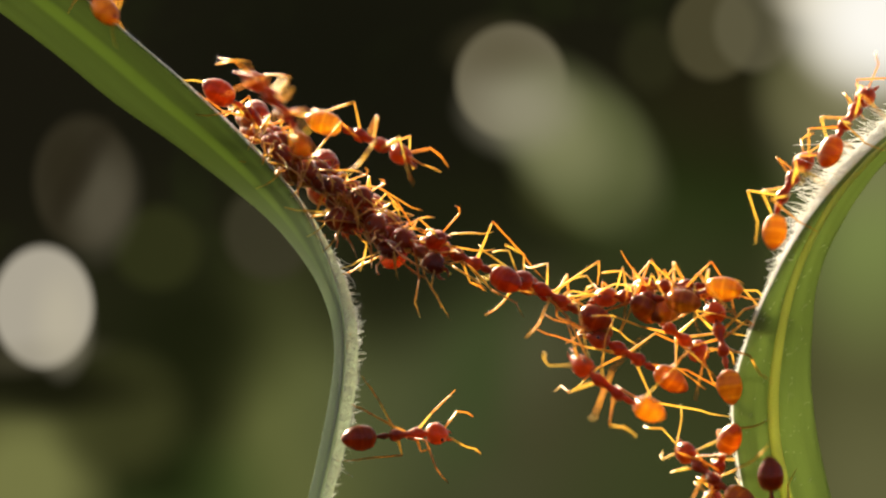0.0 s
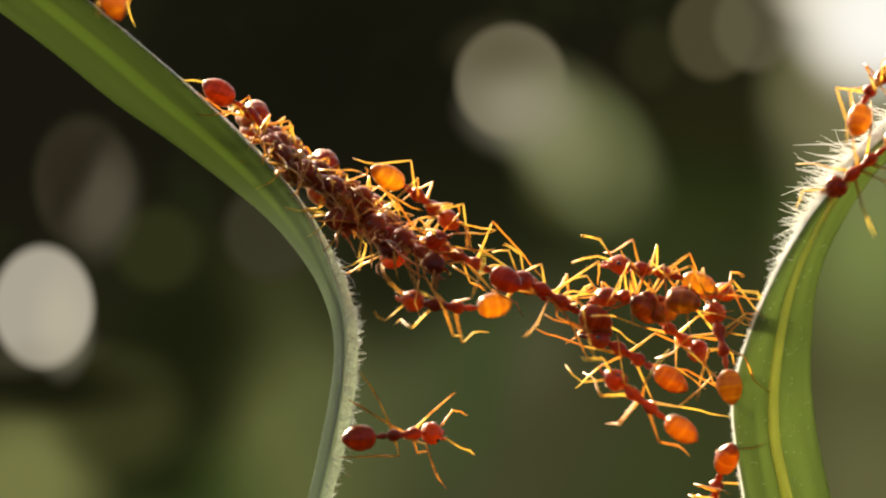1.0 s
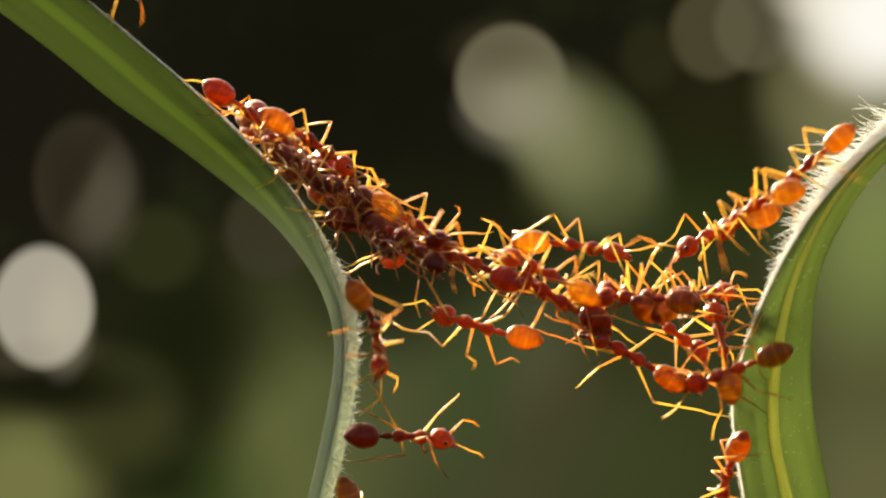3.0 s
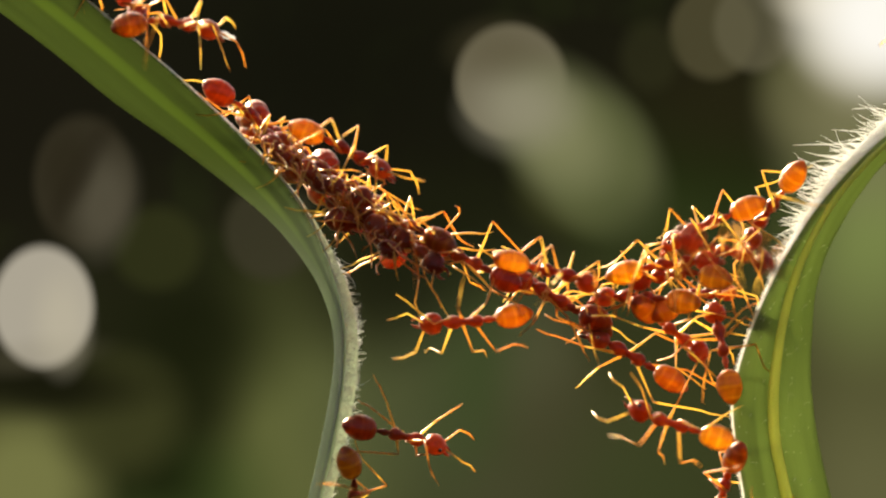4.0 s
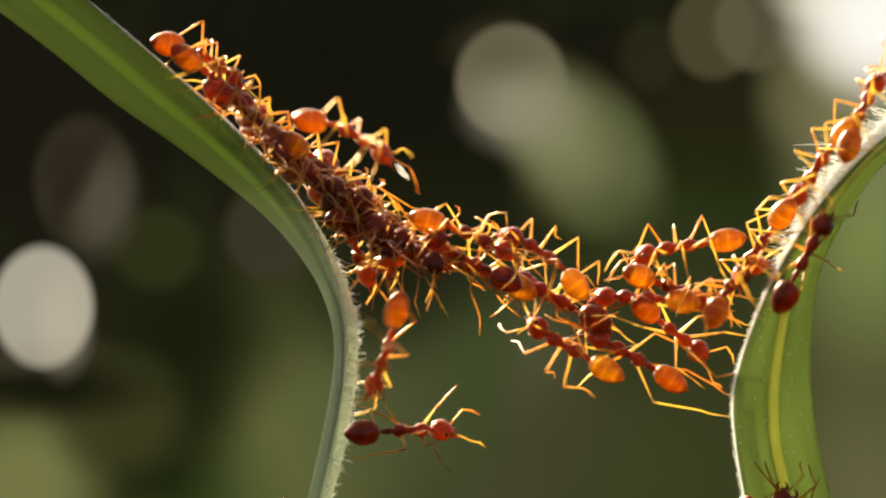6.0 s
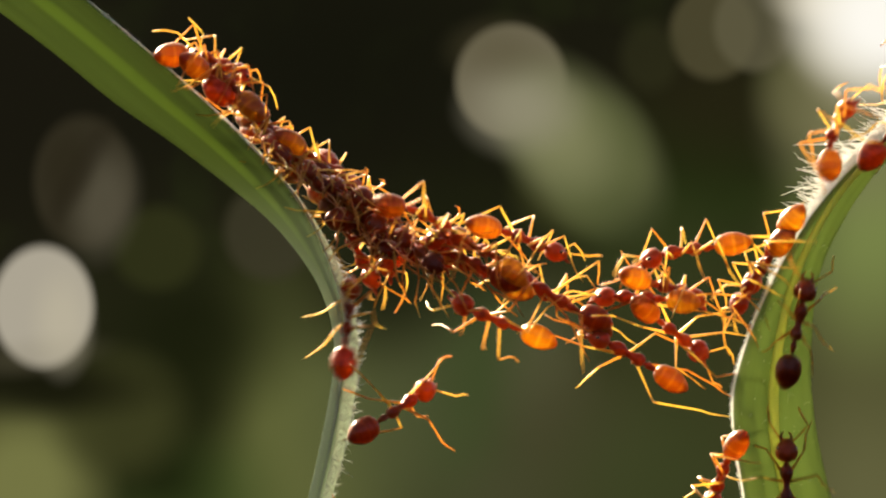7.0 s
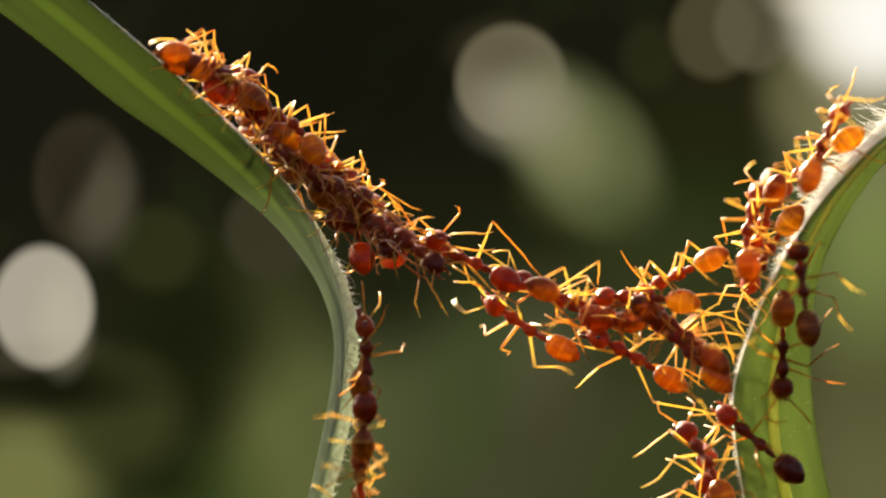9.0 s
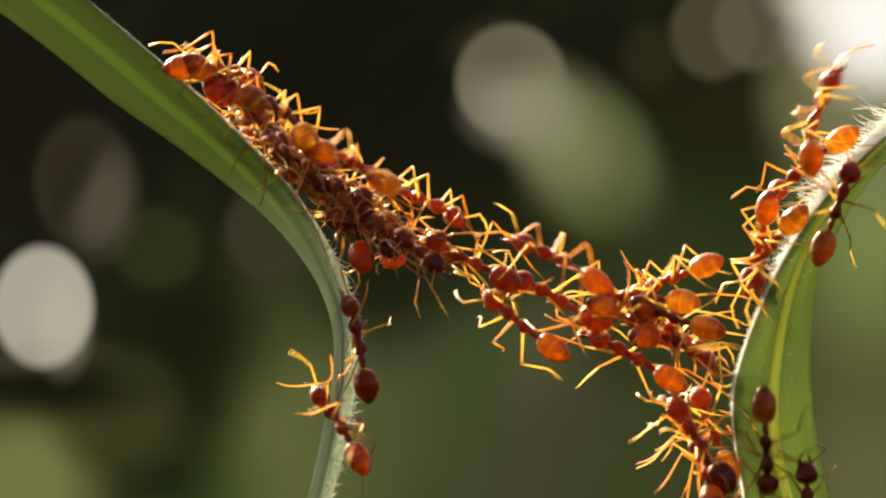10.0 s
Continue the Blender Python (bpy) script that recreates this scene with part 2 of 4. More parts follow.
# ---- leaves ----
def leaf(name, lines, material, label, count=90, thick=0.16, gap=(), per=6):
    """A blade between smooth lengthwise lines; each line is a list of (u, v, depth)."""
    cols = [curve_through([at(*p) for p in line], count) for line in lines]
    fine = []
    for i in range(count):
        fine.append(curve_through([c[i] for c in cols], per * (len(cols) - 1) + 1))
    bm = bmesh.new()
    uv = bm.loops.layers.uv.new("UVMap")
    wide = len(fine[0])
    t = thick * 0.001
    sheets = []
    for offset in (0, t):
        sheets.append([[bm.verts.new(p + Vector((0, offset * (1 if 0 < j < wide - 1 else 0.6), 0))) for j, p in enumerate(row)] for row in fine])
    spots = {}
    for sheet in sheets:
        for i, row in enumerate(sheet):
            for j, vert in enumerate(row):
                spots[vert] = (j / (wide - 1), i / (count - 1) * 10)

    def face(*verts):
        f = bm.faces.new(verts)
        for loop in f.loops:
            loop[uv].uv = spots[loop.vert]

    front, back = sheets
    for i in range(count - 1):
        for j in range(wide - 1):
            if j in gap:
                continue
            face(front[i][j], front[i + 1][j], front[i + 1][j + 1], front[i][j + 1])
            face(back[i][j], back[i][j + 1], back[i + 1][j + 1], back[i + 1][j])
        for j in (0, wide - 1):
            face(front[i][j], back[i][j], back[i + 1][j], front[i + 1][j])
    bmesh.ops.recalc_face_normals(bm, faces=bm.faces)
    base = new(name)
    base.matrix_basis = Matrix.Translation(fine[-1][wide // 2])
    blade = part("blade", bm, material, base)
    blade.matrix_parent_inverse = base.matrix_basis.inverted()
    return tagged(base, label, "leaf", "curved leaves"), fine


def hairs(base, roots, material, rng, label):
    """Fine tapering hairs: roots are (place, direction, length)."""
    bm = bmesh.new()
    for place, way, length in roots:
        bend = Vector((rng.uniform(-1, 1), rng.uniform(-1, 1), rng.uniform(-1, 1))) * 0.4
        pts = [place + way * length * s + bend * length * s * s for s in (0, 0.35, 0.7, 1.0)]
        r = rng.uniform(0.000009, 0.000018) + length * 0.0055
        ring_tube(bm, pts, (r, r * 0.9, r * 0.7, r * 0.3), 4, cap=False)
    ob = part("hair_fringe", bm, material, base, label)
    ob.matrix_parent_inverse = base.matrix_basis.inverted()


def left_leaf():
    rng = random.Random(3)
    outer = [(-120, -70, 3), (0, 22, 3), (100, 98, 3), (200, 180, 3), (300, 250, 2.8), (400, 326, 2.4), (486, 400, 2.0), (549, 480, 1.4), (580, 548, 1), (591, 605, 0.8), (588, 670, 0.6), (568, 780, 0.4), (543, 890, 0.2), (515, 1000, 0)]
    mid = [(-20, -70, 1.6), (72, 0, 1.6), (190, 95, 1.6), (285, 176, 1.6), (372, 248, 1.5), (450, 322, 1.2), (518, 402, 0.9), (568, 482, 0.6), (594, 545, 0.4), (602, 610, 0.2), (597, 690, 0.1), (580, 790, -0.1), (556, 890, -0.2), (530, 1000, -0.3)]
    edge = [(40, -90, 0), (150, 0, 0), (295, 122, 0), (375, 193, 0), (445, 262, 0), (508, 332, 0), (553, 401, 0), (586, 478, 0), (605, 545, 0), (612, 610, 0), (607, 690, 0), (591, 790, 0), (568, 890, 0), (546, 1000, 0)]
    # unseen fold behind the margin, its depth made up to shade the crowd
    back = [(43, -90, 0.4), (153, 0, 0.4), (298, 122, 0.6), (380, 193, 2), (454, 262, 5.5), (518, 335, 8), (566, 405, 7.5), (604, 480, 6.5), (625, 545, 5.5), (633, 610, 5), (629, 690, 5), (611, 790, 5), (585, 890, 5), (561, 1000, 5)]
    base, fine = leaf("grass_leaf", [outer, mid, edge, back], BLADE_A, "narrow arching green grass leaf with white downy edge")
    bm = bmesh.new()
    line = [row[12] + Vector((0.00009, -0.00003, 0.0001)) for row in fine[:64]]
    ring_tube(bm, line, [0.00006] * 40 + [0.00006 * (1 - i / 25) for i in range(24)], 6, 1.0, True, (0, 1, 0))
    rim = part("margin", bm, RIM, base, "silvery thin leaf margin")
    rim.matrix_parent_inverse = base.matrix_basis.inverted()
    roots = []
    n = len(fine)
    for _ in range(4600):
        s = rng.uniform(n * 0.08, n - 1.01)
        low = min(max((s / n - 0.42) / 0.16, 0), 1)
        if rng.random() > 0.35 + 0.65 * low:
            continue
        i, f = int(s), s % 1
        j = rng.choice((12, 12, 13, 14, 15, 16, 17, 18)) if rng.random() < low else 12
        way = Vector((rng.uniform(0.1, 1.0), rng.uniform(-0.9, 0.3), rng.uniform(-0.8, 0.9))).normalized()
        roots.append((fine[i][j].lerp(fine[i + 1][j], f), way, rng.uniform(0.00012, 0.0003) * (1 + 2.2 * low * rng.random() ** 2)))
    # a few longer ones stand out below the crowd
    for u, v, du, dv in ((600, 468, 34, 26), (604, 478, 44, 22), (590, 452, 26, 20), (612, 520, 26, 4), (622, 690, 24, -8), (618, 720, 28, 6), (596, 830, 20, 8)):
        way = Vector((du, -6, -dv))
        roots.append((at(u, v, 0.6), way.normalized(), way.length * U))
    hairs(base, roots, HAIR, rng, "short white downy hairs")


def right_leaf():
    rng = random.Random(4)
    crest = [(1680, 118, 1.0), (1568, 210, 1.0), (1500, 280, 1.0), (1450, 341, 0.9), (1405, 415, 0.8), (1366, 490, 0.5), (1332, 570, 0.4), (1306, 650, 0.3), (1297, 710, 0.3), (1301, 780, 0.3), (1317, 880, 0.3), (1341, 990, 0.3)]
    edge = [(1680, 158, 0), (1568, 243, 0), (1504, 304, 0), (1455, 360, 0), (1410, 425, 0), (1371, 497, 0), (1337, 575, 0), (1311, 652, 0), (1301, 712, 0), (1305, 780, 0), (1321, 880, 0), (1345, 990, 0)]
    ribs = [(1690, 172, 0), (1570, 255, 0), (1514, 309, 0.1), (1470, 365, 0.2), (1432, 432, 0.3), (1402, 505, 0.3), (1382, 590, 0.4), (1371, 665, 0.4), (1368, 720, 0.4), (1372, 785, 0.4), (1392, 880, 0.4), (1418, 990, 0.4)]
    far_edge = [(1700, 205, 0.3), (1580, 278, 0.3), (1525, 340, 0.4), (1488, 400, 0.5), (1460, 458, 0.7), (1443, 520, 0.9), (1437, 595, 1.1), (1435, 665, 1.1), (1440, 725, 1.1), (1450, 790, 1.1), (1472, 885, 1.1), (1500, 990, 1.1)]
    base, fine = leaf("grass_leaf", [crest, edge, ribs, far_edge], BLADE_B, "arching green leaf with pale midrib and long white hairs", thick=0.2, gap=(23, 24), per=12)
    # the raised midrib joins the two halves of the blade
    bm = bmesh.new()
    ring_tube(bm, [row[24] + Vector((0, -0.0001, 0)) for row in fine], [0.5 * (row[25] - row[23]).length + 0.00016 for row in fine], 14, 1.0, True, (0, 1, 0))
    bmesh.ops.recalc_face_normals(bm, faces=bm.faces)
    rib = part("midrib", bm, RIB, base, "pale yellow-green raised midrib")
    rib.matrix_parent_inverse = base.matrix_basis.inverted()
    roots = []
    n = len(fine)
    for _ in range(1700):
        s = rng.uniform(n * 0.04, n - 1.01)
        i, f = int(s), s % 1
        up = 1 - min(max((s / n - 0.18) / 0.3, 0), 1)
        j = rng.choice((0, 0, 0, 1, 2, 3, 4, 6, 8, 10))
        way = Vector((-1.0, rng.uniform(-0.7, 0.5), rng.uniform(-0.35, 0.6))).normalized()
        size = rng.uniform(0.0002, 0.0008) * (0.35 + up) + (rng.random() ** 7) * up * 0.0034
        roots.append((fine[i][j].lerp(fine[i + 1][j], f), way, size))
    for i in range(22):
        s = n * (0.07 + 0.30 * (i + rng.uniform(-0.4, 0.4)) / 22)
        way = Vector((-1.0, rng.uniform(-0.25, 0.1), rng.uniform(-0.1, 0.26))).normalized()
        roots.append((fine[max(int(s), 0)][rng.choice((0, 2, 5))], way, rng.uniform(0.0017, 0.0033) * (1.1 - 1.3 * s / n)))
    for _ in range(120):
        s, j = rng.uniform(n / 3, n - 1.01), rng.randrange(14, 36)
        way = Vector((-0.5, -0.25, rng.uniform(-0.9, -0.2))).normalized()
        roots.append((fine[int(s)][j], way, rng.uniform(0.0002, 0.0004)))
    hairs(base, roots, HAIR, rng, "long white silky hairs")


def rib_material():
    k = Mat("leaf midrib")
    col = k.mix(k.noise(400, 3), lin(160, 166, 84), lin(190, 194, 112))
    body = k.n("ShaderNodeBsdfPrincipled", Base_Color=col, Roughness=0.4)
    trans = k.n("ShaderNodeBsdfTranslucent", Color=lin(208, 210, 124))
    both = k.n("ShaderNodeMixShader", Fac=0.55)
    k.t.links.new(body.outputs[0], both.inputs[1])
    k.t.links.new(trans.outputs[0], both.inputs[2])
    return k.finish(both.outputs[0])


RIB = rib_material()
backdrop()
left_leaf()
right_leaf()


# ---- ants ----
MM = 0.001


def bead(bm, cx, cz, prof, wide=1.0, tall=1.0, tilt=0.0, sides=18):
    """A lathed body: prof is (x, radius) in mm along the x axis, turned by tilt about y."""
    m = Matrix.Translation((cx * MM, 0, cz * MM)) @ Matrix.Rotation(radians(tilt), 4, "Y")
    rings = []
    for x, r in prof:
        rings.append([bm.verts.new(m @ Vector((x * MM, r * wide * math.cos(a) * MM, r * tall * math.sin(a) * MM)))
                      for a in (2 * math.pi * j / sides for j in range(sides))])
    for a, b in zip(rings, rings[1:]):
        for j in range(sides):
            bm.faces.new((a[j], b[j], b[(j + 1) % sides], a[(j + 1) % sides]))
    bm.faces.new(rings[0])
    bm.faces.new(rings[-1][::-1])
    bmesh.ops.recalc_face_normals(bm, faces=bm.faces)


HEAD = [(-0.92, 0.1), (-0.88, 0.36), (-0.74, 0.66), (-0.48, 0.86), (-0.12, 0.93), (0.22, 0.87), (0.52, 0.7), (0.76, 0.5), (0.92, 0.32), (0.98, 0.14)]
THORAX = [(-1.65, 0.12), (-1.6, 0.3), (-1.45, 0.47), (-1.2, 0.55), (-0.92, 0.52), (-0.68, 0.4), (-0.45, 0.29), (-0.2, 0.27), (0.0, 0.32), (0.16, 0.36), (0.24, 0.4),
          (0.45, 0.54), (0.75, 0.6), (1.05, 0.54), (1.28, 0.36), (1.45, 0.23), (1.6, 0.18), (1.75, 0.17)]
PETIOLE = [(-0.62, 0.13), (-0.5, 0.17), (-0.25, 0.22), (0.0, 0.29), (0.18, 0.25), (0.4, 0.16), (0.62, 0.13)]
GASTER = [(1.5, 0.1), (1.46, 0.34), (1.34, 0.6), (1.12, 0.84), (0.8, 1.02), (0.73, 1.0), (0.4, 1.11), (0.02, 1.13), (-0.05, 1.1), (-0.4, 1.07),
          (-0.74, 0.93), (-0.8, 0.89), (-1.1, 0.7), (-1.34, 0.47), (-1.5, 0.26), (-1.58, 0.08)]
HIPS = ((0.75, 0.28, -0.3), (0.05, 0.2, -0.22), (-0.85, 0.28, -0.3))


def shared(name, bm, material):
    mesh = bpy.data.meshes.new(name)
    bm.to_mesh(mesh)
    bm.free()
    mesh.materials.append(material)
    for p in mesh.polygons:
        p.use_smooth = True
    return mesh


def lathed(name, prof, material, wide=1.0, tall=1.0):
    bm = bmesh.new()
    bead(bm, 0, 0, prof, wide, tall)
    return shared(name, bm, material)


def tube_mesh(name, pts, radii, material, sides=7):
    bm = bmesh.new()
    ring_tube(bm, [Vector(p) * MM for p in pts], [r * MM for r in radii], sides)
    bmesh.ops.recalc_face_normals(bm, faces=bm.faces)
    return shared(name, bm, material)


M_HEAD = lathed("head", HEAD, RED, 1.0, 0.84)
M_THORAX = lathed("thorax", THORAX, RED, 0.9, 1.0)
M_PETIOLE = lathed("petiole", PETIOLE, RED, 0.9, 1.1)
M_GASTER = {1: lathed("gaster", GASTER, AMBER, 0.88, 0.84), 0: lathed("gaster", [(x * 0.93, q) for x, q in GASTER], AMBER, 0.92, 0.88)}
M_SHADED = lathed("gaster", [(x * 0.93, q) for x, q in GASTER], SHADED_AMBER, 0.94, 0.9)
M_EYE = lathed("eye", [(-0.2, 0.03), (-0.15, 0.12), (0, 0.17), (0.15, 0.12), (0.2, 0.03)], EYE_BLACK, 0.6, 1.0)
M_JAW = {s: tube_mesh("mandible", [(0, 0, 0), (0.3, 0.2 * s, -0.02), (0.62, 0.16 * s, -0.03), (0.86, -0.06 * s, -0.03)], (0.14, 0.15, 0.1, 0.03), RED, 6) for s in (1, -1)}


def feelers(rng, s, reach):
    a = rng.uniform(-0.5, 0.7)
    k = (1.3 * reach, 1.35 * s, 0.6 + a * 0.6)
    e = (2.6 * reach + rng.uniform(-0.5, 0.6), (1.6 + rng.uniform(-1.1, 0.5)) * s, 0.2 + a + rng.uniform(-1.0, 0.7))
    m = tuple((p + q) / 2 + 0.1 for p, q in zip(k, e))
    return tube_mesh("antenna", [(0, 0, 0), tuple(0.5 * c for c in k), k, m, e], (0.08, 0.068, 0.072, 0.078, 0.06), LIMB, 6)


def leg_meshes(rng, index, s, style, aim=None):
    """Femur, and shin with foot, for one leg; from the hip. aim gives the knee and the toe instead of a chance pose."""
    lead = (52, 92, 140)[index] + rng.uniform(-14, 14)
    lift, drop = rng.uniform(28, 52), rng.uniform(-70, -48)
    if style == "stretch":
        lead = (15, 42 if rng.random() < 0.5 else 138, 164)[index] + rng.uniform(-11, 11)
        lift, drop = rng.uniform(-18, 16), rng.uniform(-28, 4)
    if style == "loose":
        lead += rng.uniform(-18, 18)
        lift, drop = rng.uniform(-20, 65), rng.uniform(-75, 0)
    if style == "tuck":
        lead = (38, 84, 148)[index] + rng.uniform(-10, 10)
        lift, drop = rng.uniform(48, 66), rng.uniform(-80, -62)
    size = (0.98, 0.95, 1.12)[index]

    def ray(azimuth, elevation, length):
        a, e = radians(azimuth), radians(elevation)
        return Vector((math.cos(a) * math.cos(e), s * math.sin(a) * math.cos(e), math.sin(e))) * length

    knee = ray(lead, lift, 2.7 * size)
    ankle = knee + ray(lead + (8 if index else -10), drop, 2.5 * size)
    toe = ankle + ray(lead + rng.uniform(-25, 25), drop * 0.55 - 6, 1.7 * size)
    if aim:
        knee, toe = aim
        ankle = knee.lerp(toe, 0.6) + Vector((0, 0, 0.08))
    sag = Vector((0, 0, -0.12))
    hip = -knee.normalized() * 0.15
    femur = tube_mesh("leg", [hip, knee * 0.1, knee * 0.4, knee * 0.8, knee], (0.125, 0.14, 0.105, 0.075, 0.07), LIMB)
    shin = tube_mesh("shin", [knee, knee.lerp(ankle, 0.3), ankle, ankle.lerp(toe, 0.4) + sag, toe], (0.07, 0.077, 0.068, 0.05, 0.034), LIMB)
    return femur, shin


def make_ant(seed, style, head_pitch=0.0, gaster_pitch=0.0, reach=1.0, aims=None, m=None, shaded=False):
    """An ant with all its parts, its gaster painted dark as in shade where so flagged. aims: for some legs (index,
    side) the places of knee and toe, for an ant at the pose m.
    """
    rng = random.Random(seed)
    base = new("weaver_ant")

    def add(name, mesh, parent, m=Matrix()):
        ob = new(name, mesh)
        ob.parent = parent
        ob.matrix_basis = m
        return ob

    add("thorax", M_THORAX, base)
    neck = pose(1.6 * MM, 0, 0.02 * MM, 0, head_pitch, 0)
    head = add("head", M_HEAD, base, neck @ pose(0.9 * MM, 0, 0))
    for s in (1, -1):
        add("eye", M_EYE, head, pose(0.1 * MM, 0.74 * s * MM, 0.38 * MM, 30 * s, 0, 0))
        add("mandible", M_JAW[s], head, pose(0.72 * MM, 0.22 * s * MM, -0.1 * MM, 0, 12, 0))
        add("antenna", feelers(rng, s, reach), head, pose(0.55 * MM, 0.3 * s * MM, 0.3 * MM))
    waist = pose(-1.55 * MM, 0, -0.05 * MM, 0, -gaster_pitch * 0.4, 0)
    add("petiole", M_PETIOLE, base, waist @ pose(-0.5 * MM, 0, 0))
    add("gaster", M_SHADED if shaded else M_GASTER[seed % 2], base, waist @ pose(-1.05 * MM, 0, 0) @ pose(0, 0, 0, 0, -gaster_pitch * 0.6, 0) @ pose(-1.52 * MM, 0, 0))
    for i, (x, y, z) in enumerate(HIPS):
        for s in (1, -1):
            hip = pose(x * MM, y * s * MM, z * MM)
            aim = None
            if aims and (i, s) in aims:
                back = (m @ hip).inverted()
                aim = [(back @ at(*p)) / MM for p in aims[i, s]]
            femur, shin = leg_meshes(rng, i, s, style, aim)
            add("shin", shin, add("leg", femur, base, hip))
    return tagged(base, HOLD_LABEL, "ant", "weaver ants")


HOLD_LABEL = "reddish-orange weaver ant gripping its neighbours in the living bridge"
SPAN = 6.5 * MM  # from the middle of the head to the middle of the gaster


def away_from(u, v, side):
    """The way an ant's back points at a place: off the leaf or the bridge that it stands on."""
    if side == "face":
        return Vector((0, -1, 0.05))
    if side == "under":
        return Vector((0, -0.8, -0.6))
    n = Vector((0, -0.4, 1))
    left = min(max((620 - u) / 120, 0), 1)
    right = min(max((u - 1230) / 110, 0), 1)
    low = min(max((v - 470) / 90, 0), 1) * min(max((760 - u) / 60, 0), 1)
    n = n.lerp(Vector((0.64, -0.3, 0.77)), left).lerp(Vector((-0.85, -0.35, 0.5)), right)
    return n.lerp(Vector((1, -0.35, 0.1)), low)


def ant_pose(hu, hv, gu, gv, d, side="top", lean=-1):
    """The pose of an ant by the middles of its head and gaster; where these lie close together it is turned in depth, with its head nearer for lean 1."""
    if side == "face":
        d = -1.1
    h, g = at(hu, hv, d), at(gu, gv, d)
    flat = (h - g).length
    if flat < SPAN * 0.97:
        sink = math.sqrt(max(SPAN ** 2 - flat ** 2, 0)) * (0.15 if side == "face" else 0.4)
        h, g = h - Vector((0, sink * lean, 0)), g + Vector((0, sink * lean, 0))
    x = (h - g).normalized()
    z = away_from((hu + gu) / 2, (hv + gv) / 2, side) if isinstance(side, str) else Vector(side)
    z = (z - x * z.dot(x)).normalized()
    m = Matrix((x, z.cross(x), z)).transposed().to_4x4()
    return Matrix.Translation((h + g) / 2 + x * 0.2 * MM) @ m


STYLES = ("stretch", "stretch", "stretch", "loose", "loose", "walk", "walk", "walk", "tuck", "tuck", "tuck")
BENDS = ((5, 5), (20, -10), (-10, 15), (15, 20), (10, -20), (0, 10), (12, 25), (18, 0), (6, 0), (2, 6), (10, -6))
used = {}


def place_ant(kind, m, label):
    """The first ant of a kind is its pattern; the others are copies."""
    if kind in used:
        ob = copy_thing(used[kind], m)
        for o in (ob, *ob.children_recursive):
            o.animation_data_clear()
    else:
        ob = used[kind] = make_ant(20 + kind, STYLES[kind], *BENDS[kind], shaded=kind < 4 or kind > 7)
        ob.matrix_basis = m
    return tagged(ob, label, "ant", "weaver ants")


DOWN, NEAR = (0, -0.5, -1), (0, -1, 0.3)


def hold(kind, hu, hv, gu, gv, d, side, lean=-1):
    """An ant that holds the bridge, by the middles of its head and gaster."""
    place_ant(kind, ant_pose(hu, hv, gu, gv, d, side, lean), HOLD_LABEL)


hold(2, 720, 425, 625, 385, 0, "top")
hold(0, 504, 274, 456, 234, 0.4, "top", 1)
hold(1, 550, 298, 496, 258, 0.4, "top", 1)
hold(2, 594, 334, 532, 294, 0.3, "top", 1)
hold(1, 644, 346, 584, 300, 0, "top", 1)
hold(0, 618, 392, 572, 345, 0.2, NEAR, 1)
hold(5, 574, 328, 524, 300, 0.6, "top", 1)
hold(1, 768, 465, 700, 410, -0.5, NEAR, 1)
hold(0, 690, 444, 640, 400, 1, DOWN, 1)
hold(6, 668, 396, 612, 352, -0.6, "top", 1)
hold(7, 488, 254, 444, 214, 0.5, "top", 1)
hold(2, 775, 428, 705, 440, 0.8, "top", 1)
# deeper layer of the crowd on the narrow leaf, added to shade those in front
for n, (u, v, d) in enumerate(((480, 230, 1.8), (545, 282, 2.2), (610, 336, 1.8), (690, 398, 2.2))):
    hold((1, 0, 2)[n % 3], u + 24, v + 20, u - 24, v - 20, d, "top", 1)
# the one at the shoulder of the leaf, with a leg stretched back along the margin
a = ant_pose(508, 262, 405, 168, 0.5)
make_ant(56, "walk", 14, 10, 0.8, {(2, -1): ((374, 148, -0.6), (318, 140, 0.2)), (1, -1): ((512, 214, -0.8), (527, 270, -0.6)), (1, 1): ((462, 206, 1), (440, 232, 0.8)), (2, 1): ((392, 196, 1.2), (352, 166, 0.8))}, a, True).matrix_basis = a
# those that span the middle, with legs braced in plain sight
a = ant_pose(1062, 525, 1190, 528, 0)
make_ant(54, "stretch", 5, 6, 1.0, {(2, -1): ((1262, 520, -1), (1345, 530, 0)), (2, 1): ((1268, 556, 0.5), (1332, 578, 0.5)), (1, -1): ((1150, 462, -0.5), (1210, 520, -1))}, a).matrix_basis = a
a = ant_pose(1246, 628, 1150, 556, 1.4, NEAR)
make_ant(55, "stretch", 8, -5, 1.0, {(0, 1): ((1282, 588, 0.5), (1328, 596, 0.4)), (0, -1): ((1268, 668, 0), (1306, 660, 0.2)), (1, -1): ((1196, 650, 0), (1250, 690, 0)), (1, 1): ((1235, 560, 1), (1300, 550, 1))}, a).matrix_basis = a
a = ant_pose(772, 435, 880, 484, 0)
make_ant(51, "stretch", 10, 5, 1.0, {(2, -1): ((872, 392, -1), (962, 494, -0.6)), (1, -1): ((742, 388, -0.5), (700, 410, 0)), (0, -1): ((738, 470, -1), (742, 490, -1)), (1, 1): ((832, 500, 0), (862, 515, 0))}, a, True).matrix_basis = a
a = ant_pose(912, 485, 1042, 562, 0)
make_ant(52, "stretch", 12, -8, 1.0, {(0, 1): ((905, 512, 1), (890, 535, 0.5)), (1, -1): ((1060, 462, 0), (1058, 505, 0)), (2, 1): ((985, 560, 1), (1030, 585, 1))}, a, True).matrix_basis = a
